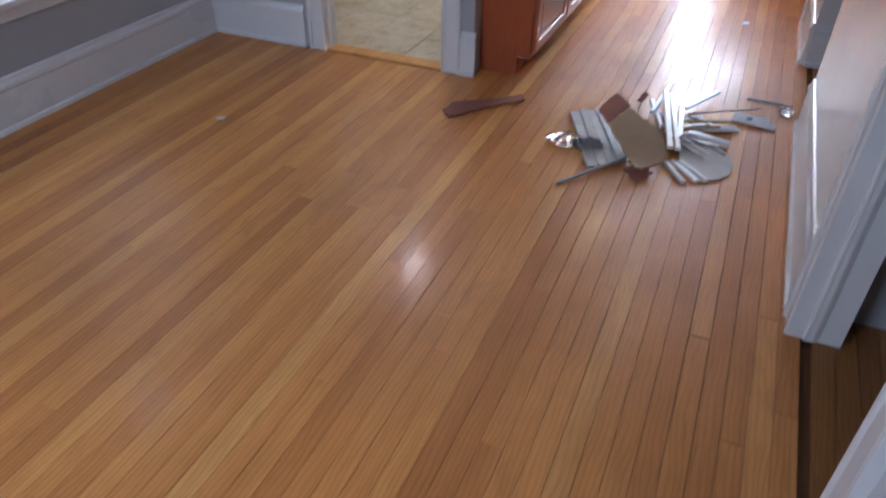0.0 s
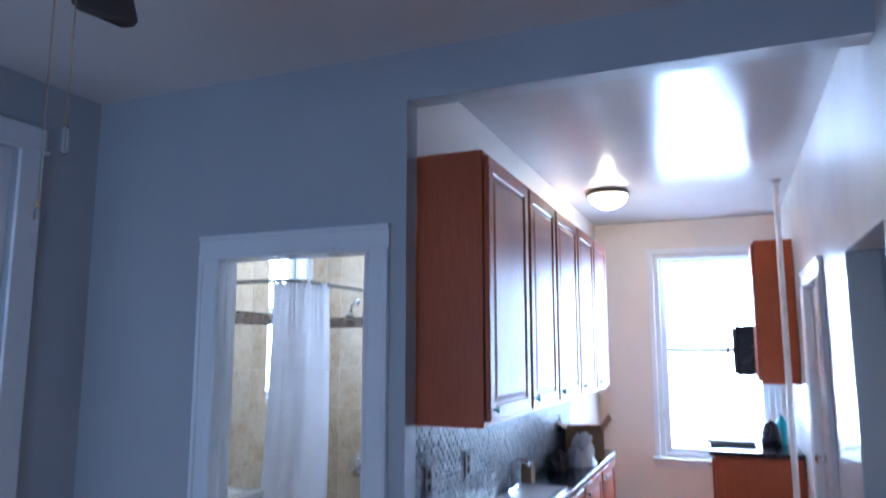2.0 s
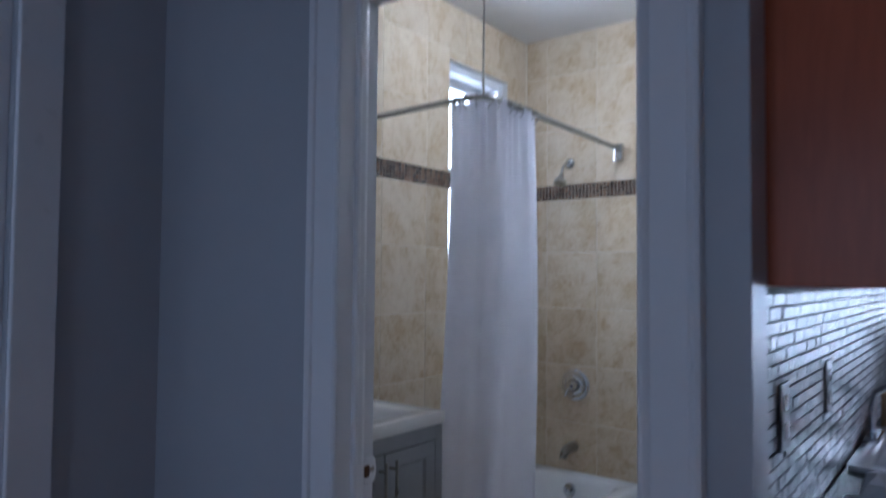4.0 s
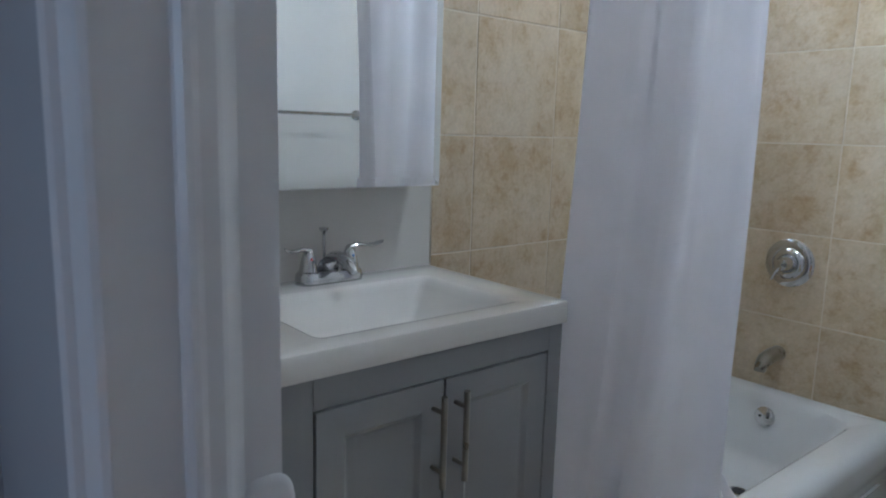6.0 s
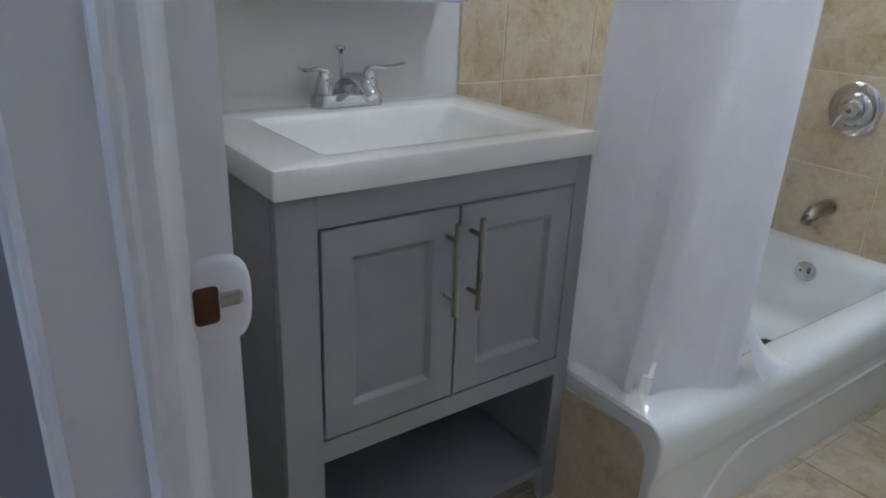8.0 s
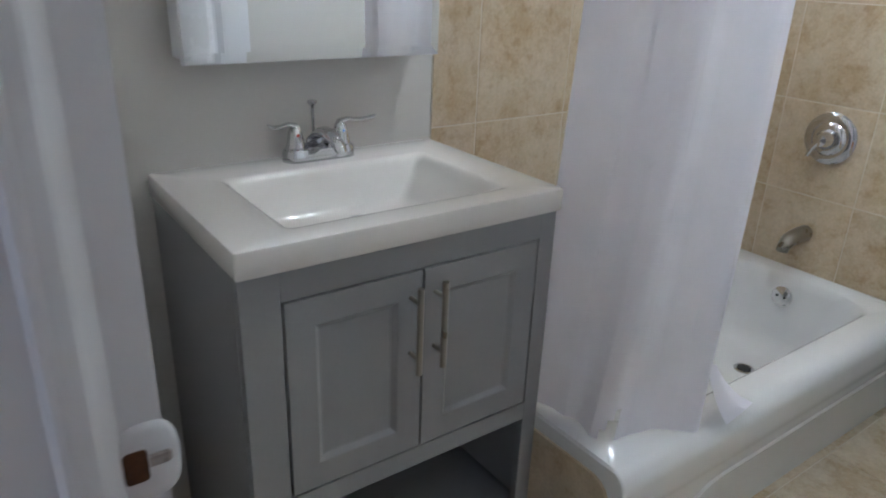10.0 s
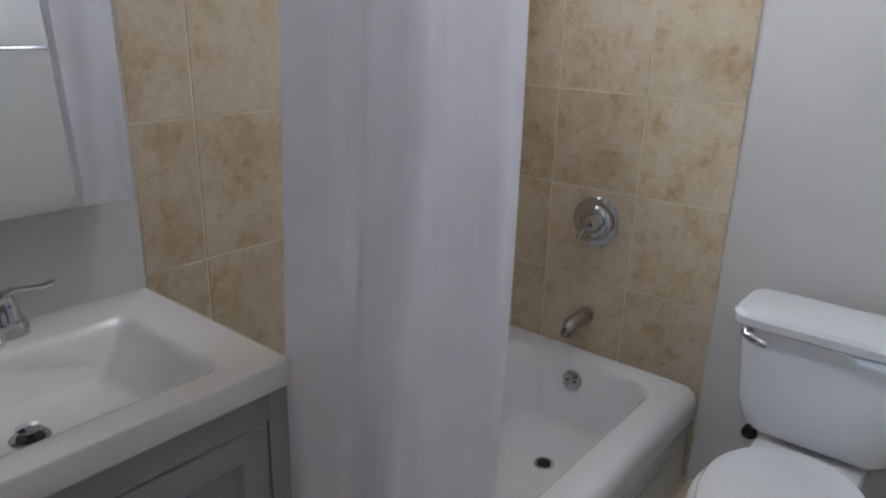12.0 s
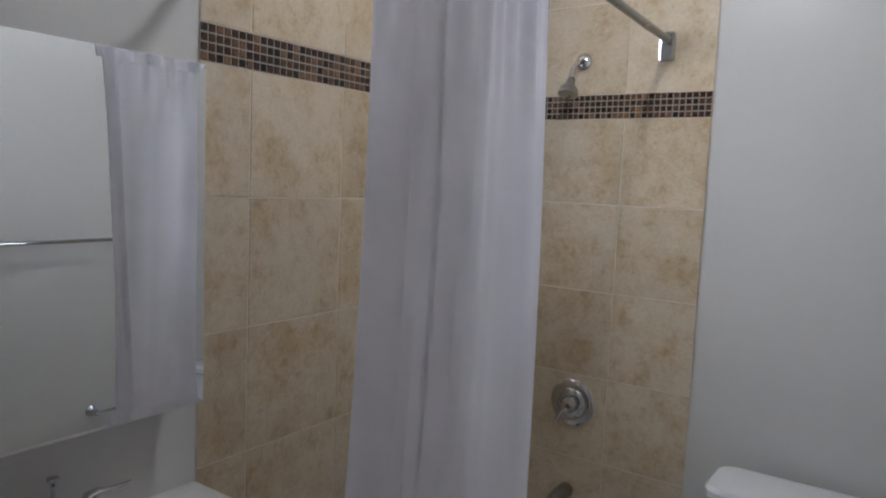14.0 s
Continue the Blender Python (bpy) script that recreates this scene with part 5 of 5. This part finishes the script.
mort = surface("pale_mosaic_grout", (0.37, 0.33, 0.265), 0.8)
part("strip_bed", boxes((BX + 0.0031, BX + 0.0042, 4.056, BN - 0.009, 1.838, 1.922)), mort, tile_w)
part("strip_bed", boxes((BX + 0.009, -2.447, BN - 0.0042, BN - 0.0031, 1.838, 1.922)), mort, tile_n)
Q = 0.0209
glass_chip = mesh_of("mosaic_tile", chip(Q - 0.0038, Q - 0.0038, 0.0024, 0.001), MOSAIC)
for r in range(4):
    for i in range(int((BN - 0.01 - 4.057) / Q)):
        piece("mosaic_tile", glass_chip, (BX + 0.0042, 4.058 + i * Q, 1.840 + r * Q), tile_w)
    for i in range(int((-2.447 - BX - 0.01) / Q)):
        piece("mosaic_tile", glass_chip, (BX + 0.011 + i * Q, BN - 0.0042, 1.840 + r * Q), tile_n).rotation_euler = (0, 0, radians(-90))

# bathroom floor tiles
fme = {}
for i in range(6):
    for j in range(8):
        x0, y0 = BE - 0.004 - (i + 1) * 0.312, YI - 0.015 + j * 0.312
        x1, y1 = x0 + 0.308, min(y0 + 0.308, BN)
        x0 = max(x0, BX)
        if x1 - x0 < 0.02 or y1 - y0 < 0.02:
            continue
        key = (round(x1 - x0, 3), round(y1 - y0, 3))
        if key not in fme:
            bm = bmesh.new()
            w, h = key
            loft(bm, [[(x, y, -0.004) for x, y in ((0, 0), (w, 0), (w, h), (0, h))], [(x, y, -0.001) for x, y in ((0, 0), (w, 0), (w, h), (0, h))], [(x, y, 0) for x, y in ((0.002, 0.002), (w - 0.002, 0.002), (w - 0.002, h - 0.002), (0.002, h - 0.002))]])
            fme[key] = mesh_of("floor_tile", bm, FTILE)
        piece("floor_tile", fme[key], (x0, y0, 0), bath_floor)


for ob in set(bpy.data.objects) - placed_before:
    if ob.parent is None:
        ob.location += SETTLE
for ob in (bath_floor,):
    for k in ob.children:
        k.location += SETTLE
BX, BE, BN, YI, WIN3 = ROOM_SIDE

# painted-over strike plate on the jamb
JX = -2.205
st = thing("strike_plate", (JX, 3.06, 0.93), "white painted strike plate with a rusty catch hole", "strike plate")
def plate_ring(x, m):
    """Rounded oblong outline of the painted plate."""
    pts = []
    for q in range(32):
        c, d = math.cos(q * 0.19635), math.sin(q * 0.19635)
        pts.append((x, 3.066 + 0.024 * m * math.copysign(abs(c) ** 0.7, c), 0.932 + 0.035 * m * math.copysign(abs(d) ** 0.7, d)))
    return pts


part("plate", loft(bmesh.new(), [plate_ring(JX + 0.0002, 1.0), plate_ring(JX + 0.0012, 0.97), plate_ring(JX + 0.0026, 0.80)]), WHITE, st, smooth=True)
part("lip", loft(bmesh.new(), [[(JX + 0.0028 - d, y, z) for z in (0.927, 0.939)] + [(JX + 0.0040 - d, y, z) for z in (0.937, 0.929)] for y, d in ((3.066, 0.0), (3.080, 0.0), (3.088, 0.004))]), RUSTY_STEEL, st, "rust-stained lip")
part("catch_hole", loft(bmesh.new(), [[(JX + 0.0027 + q, 3.056 + y, 0.931 + z) for y, z, q in rrect(0, 0, 0.009, 0.0145, 0.004, h)] for h in (0.0, 0.0007)]), RUST, st)
hg = thing("door_hinge", (-1.495, 3.05, 1.0), "grey steel hinge leaf on the door jamb", "hinge")
part("leaf", boxes((-1.4985, -1.4955, 3.044, 3.074, 0.955, 1.045), bevel=0.001), GREYMETAL, hg)
part("knuckle", tube(bmesh.new(), ((-1.499, 3.082, 0.955), (-1.499, 3.082, 1.045)), 0.006, 10), GREYMETAL, hg)

# threshold
structure("threshold", boxes((-2.205, -1.495, 2.962, 3.06, -0.005, 0.011), bevel=0.004), OAK_FAR, "worn wooden threshold", category="threshold")

# ---- debris on the room floor ----
def plate(name, pts, z, t, mat, label, category, tip=0.0, seed=1, jag=0.0, group=""):
    """Thin torn sheet with corners pts on the floor, tip metres higher at its far end."""
    rnd = random.Random(seed)
    out = []
    for (x0, y0), (x1, y1) in zip(pts, pts[1:] + pts[:1]):
        k = 7 if jag else 1
        for i in range(k):
            f = i / k
            out.append((x0 + (x1 - x0) * f + rnd.uniform(-jag, jag), y0 + (y1 - y0) * f + rnd.uniform(-jag, jag)))
    lo, hi = min(p[1] for p in out), max(p[1] for p in out)
    h = [z + tip * (p[1] - lo) / (hi - lo) for p in out]
    return solo(name, loft(bmesh.new(), [[(p[0], p[1], q) for p, q in zip(out, h)], [(p[0], p[1], q + t) for p, q in zip(out, h)]]), mat, label, category, group)


def strip(name, p0, p1, w, t, mat, label, group="metal strips on the floor"):
    a, b = Vector(p0), Vector(p1)
    d = (b - a).normalized()
    s = Vector((-d.y, d.x, 0)).normalized() * w / 2
    rings = [[p + s * k + Vector((0, 0, e)) for k, e in ((-1, 0), (-0.8, t), (0.8, t), (1, 0), (0.85, -0.001), (-0.85, -0.001))] for p in (a, a.lerp(b, 0.5) + Vector((0, 0, 0.002)), b)]
    return solo(name, loft(bmesh.new(), rings), mat, label, "strip", group)


tape_pts = [(-1.285, 2.50), (-1.235, 2.445), (-1.19, 2.49), (-1.11, 2.615), (-0.965, 2.755), (-0.99, 2.81), (-1.06, 2.735), (-1.16, 2.665), (-1.27, 2.60)]
plate("torn_card", tape_pts, 0.0015, 0.012, TAPE, "torn reddish brown card strip on the floor", "cardboard", 0.012, 3, 0.006)
# ribbed metal strips side by side
for k in range(4):
    f = k / 3
    p0, p1 = Vector((-0.700, 2.742, 0.006)).lerp(Vector((-0.600, 2.800, 0.010)), f), Vector((-0.498, 2.262, 0.004)).lerp(Vector((-0.395, 2.360, 0.008)), f)
    strip("metal_strip", p0 + Vector((0, 0.02 * (k % 2), 0)), p1, 0.050, 0.011, GREYMETAL, "bent grey metal strip lying in the heap")
# torn carton: tan inside, printed end, turned-up edges
CARTON = [(-0.502, 2.52), (-0.441, 2.68), (-0.363, 2.612), (-0.285, 2.548), (-0.224, 2.409), (-0.229, 2.337), (-0.30, 2.259), (-0.342, 2.275), (-0.41, 2.384)]
CARTON_END = [(-0.571, 2.61), (-0.524, 2.763), (-0.441, 2.685), (-0.505, 2.525)]
plate("torn_carton_piece", CARTON, 0.040, 0.005, CARD, "torn brown cardboard panel on the heap", "cardboard", 0.07, 5, 0.006)
plate("torn_carton_end", CARTON_END, 0.088, 0.004, CARD_DARK, "torn reddish brown printed carton end on the heap", "cardboard", 0.045, 6, 0.004)
plate("torn_carton_scrap", [(-0.375, 2.290), (-0.300, 2.230), (-0.255, 2.300), (-0.320, 2.350)], 0.003, 0.004, CARD_DARK, "dark torn carton scrap under the heap", "cardboard", 0.02, 16, 0.01)
plate("torn_carton_scrap", [(-0.452, 3.000), (-0.430, 3.060), (-0.405, 3.045), (-0.425, 2.985)], 0.010, 0.004, CARD_DARK, "small curled carton scrap behind the heap", "cardboard", 0.03, 17, 0.004)
strip("thin_rod", (-0.600, 2.073, 0.003), (-0.380, 2.385, 0.022), 0.013, 0.008, GREYMETAL, "thin grey rod lying on the floor")
strip("thin_rod", (-0.215, 2.985, 0.020), (-0.090, 3.225, 0.030), 0.022, 0.010, WHITE, "bright painted stick propped on the heap")
strip("thin_rod", (0.050, 3.274, 0.003), (0.262, 3.262, 0.004), 0.014, 0.007, DARKGREY, "thin dark rod by the wall")
strip("thin_rod", (-0.20, 2.965, 0.006), (0.115, 3.175, 0.003), 0.004, 0.003, DARKGREY, "thin dark wire on the floor")
for p0, p1, w in (((-0.325, 3.005, 0.075), (-0.222, 2.475, 0.052), 0.030), ((-0.300, 3.020, 0.062), (-0.190, 2.500, 0.040), 0.024), ((-0.318, 3.160, 0.058), (-0.352, 2.800, 0.050), 0.024), ((-0.235, 2.960, 0.035), (-0.200, 2.640, 0.032), 0.026), ((-0.380, 2.960, 0.040), (-0.290, 2.700, 0.034), 0.022)):
    strip("white_moulding", p0, p1, w, 0.014, WHITE, "broken white moulding on top of the heap")
strip("white_moulding", (-0.170, 2.705, 0.026), (0.010, 2.700, 0.010), 0.034, 0.016, WHITE, "short white moulding on the floor")
strip("wood_lath", (-0.150, 2.675, 0.004), (0.005, 2.660, 0.003), 0.018, 0.010, CARD, "short brown lath under the moulding")
for p0, p1 in (((-0.200, 2.450, 0.010), (-0.082, 2.325, 0.004)), ((-0.170, 2.460, 0.012), (-0.045, 2.345, 0.004)), ((-0.225, 2.430, 0.008), (-0.130, 2.290, 0.004))):
    strip("white_moulding", p0, p1, 0.020, 0.010, WHITE, "short white moulding on the floor")
strip("wood_lath", (-0.170, 2.790, 0.012), (0.030, 2.890, 0.008), 0.060, 0.008, GREYCARD, "pale grey lath on the floor")
strip("wood_lath", (-0.185, 2.845, 0.020), (-0.010, 2.945, 0.012), 0.030, 0.008, CARD, "narrow tan lath on the floor")
FAN = Vector((-0.235, 2.700, 0))
for k in range(26):
    r2 = random.Random(40 + k)
    a = r2.uniform(-0.5, 1.9)
    d = Vector((math.cos(a), math.sin(a), 0))
    c = FAN + Vector((r2.uniform(-0.07, 0.05), r2.uniform(-0.10, 0.16), 0))
    e = c + d * r2.uniform(0.10, 0.24)
    strip("splinter", c + Vector((0, 0, 0.030 + 0.020 * r2.random())), e + Vector((0, 0, 0.004 + 0.02 * r2.random())), r2.uniform(0.007, 0.017), 0.006, (GREYMETAL, WHITE, PAPER, WHITE, CARD)[k % 5], "short broken splinter in the heap", "splinters in the heap")
plate("printed_label_card", [(-0.005, 2.975), (0.100, 2.960), (0.190, 2.945), (0.196, 2.990), (0.165, 3.000), (0.160, 3.050), (0.075, 3.045), (0.010, 3.050)], 0.006, 0.003, PAPER, "white printed packing card on the floor", "card", 0.012, 8)
plate("label_print", [(0.060, 2.995), (0.085, 2.992), (0.089, 3.022), (0.064, 3.025)], 0.0165, 0.001, DARKGREY, "small dark print mark on the card", "print", 0.003, 8)
plate("grey_card_fan", [(-0.195, 2.62), (-0.02, 2.650), (0.020, 2.600), (0.042, 2.510), (0.036, 2.440), (0.0, 2.385), (-0.075, 2.335), (-0.165, 2.440)], 0.0035, 0.003, GREYCARD, "grey rounded card sheet on the floor", "card", 0.008, 9)


def wrap(name, cx, cy, rx, ry, h, seed, label):
    return solo(name, crumple(cx, cy, 0.001, rx, ry, h, seed, 26), PLASTIC, label, "plastic wrap")


wrap("plastic_wrap", -0.665, 2.455, 0.085, 0.055, 0.035, 21, "crumpled clear plastic wrap on the floor")
wrap("plastic_wrap", -0.555, 2.44, 0.07, 0.05, 0.04, 22, "crumpled clear plastic wrap by the heap")
wrap("plastic_wrap", 0.235, 3.19, 0.03, 0.06, 0.025, 23, "crumpled clear plastic by the baseboard")
plate("paper_scrap", [(-2.225, 1.985), (-2.185, 1.99), (-2.188, 2.02), (-2.220, 2.008)], 0.0015, 0.002, PAPER, "small white paper scrap on the floor", "paper", 0.0, 4)
plate("paper_scrap", [(-0.065, 4.47), (-0.020, 4.475), (-0.025, 4.53), (-0.055, 4.52)], 0.0015, 0.002, PAPER, "small white paper scrap on the floor", "paper", 0.0, 5)
solo("power_cord", tube(bmesh.new(), [(XR + 0.16 + 0.01 * math.sin(q), 3.2 + 0.02 * q, 1.25 - 0.07 * q) for q in range(16)], 0.006, 6), BLACK, "black cord hanging in the side doorway", "cord")

# brick wall of the next house, seen through the room's window
nb = thing("neighbour_house", (-5.0, 2.0, -3.1), "blue-grey brick wall of the next house", "house")
part("wall", boxes((-5.4, -5.0, -2.5, 6.5, -3.1, 7.0)), MORTAR, nb)
bm = boxes((0, 0.012, 0, 0.205, 0, 0.06), bevel=0.0)
bme = mesh_of("brick", bm, BRICK)
far = bmesh.new()
rowz, r = 0.1, 0
nbricks = 0
while rowz < 4.6:
    y = 1.6 - (0.108 if r % 2 else 0)
    while y < 5.6:
        if 2.4 < y < 4.6 and 0.5 < rowz < 3.6 and nbricks < 300:
            piece("brick", bme, (0.0, y - 2.0, rowz + 3.1), nb)
            nbricks += 1
        else:
            box(far, -5.0, -4.988, y, y + 0.205, rowz, rowz + 0.06)
        y += 0.216
    rowz += 0.072
    r += 1
BRICK_FAR = piece_glass("blue_grey_brick_far", ((0.0, (0.018, 0.024, 0.042)), (0.6, (0.027, 0.036, 0.060)), (1.0, (0.042, 0.054, 0.082))), 0.8, "island", 0.0, 0.08)
tagged(part("brickwork", far, BRICK_FAR, nb), kind="stuff")

# ---- oak strips ----
PW, LENS_M = 0.063, (1.4, 2.0, 2.6, 3.2, 3.8)


def strip_shape(bm, x, y, length, z=0.0):
    a, b, e = x + 0.0006, x + PW - 0.0006, 0.0006
    y0, y1 = y + 0.0006, y + length - 0.0006
    loft(bm, [[(a, y0, z - 0.018), (b, y0, z - 0.018), (b, y1, z - 0.018), (a, y1, z - 0.018)], [(a, y0, z - e), (b, y0, z - e), (b, y1, z - e), (a, y1, z - e)], [(a + e, y0 + e, z), (b - e, y0 + e, z), (b - e, y1 - e, z), (a + e, y1 - e, z)]], False)


plank_mesh = {}
rest, rng, near = bmesh.new(), random.Random(11), 0
x = XL - 0.028
column = 0
while x < XR + 0.001:
    column += 1
    wood = OAK_PALE if column in (6, 19, 32, 45) else OAK
    y, end = YS, (YI - 0.12 if x + PW * 0.5 < KX - 0.0 else KN)
    y -= rng.uniform(0, 2.2)
    while y < end:
        L = min(rng.choice(LENS_M), end - y)
        if L < 0.02:
            break
        if y < YS:                              # first strip, cut at the wall
            L = y + L - YS
            y = YS
            if L < 0.05:
                continue
        if y < 4.2 and near < 300:
            key = (round(L, 3), wood.name)
            if key not in plank_mesh:
                bm = bmesh.new()
                strip_shape(bm, 0, 0, L)
                plank_mesh[key] = mesh_of("plank", bm, wood)
            piece("plank", plank_mesh[key], (x, y, 0.0), floor)
            near += 1
        else:
            strip_shape(rest, x, y, L)
        y += L
    x += PW
tagged(part("floor_planks", rest, OAK_FAR, floor), kind="stuff")
# side room strips, in the darker copy of the oak
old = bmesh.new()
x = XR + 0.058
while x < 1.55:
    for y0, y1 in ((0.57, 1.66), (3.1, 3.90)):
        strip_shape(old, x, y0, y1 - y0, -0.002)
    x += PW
tagged(part("side_room_planks", old, OAK_DARK, floor, "dark oak strips of the side rooms"), kind="stuff")
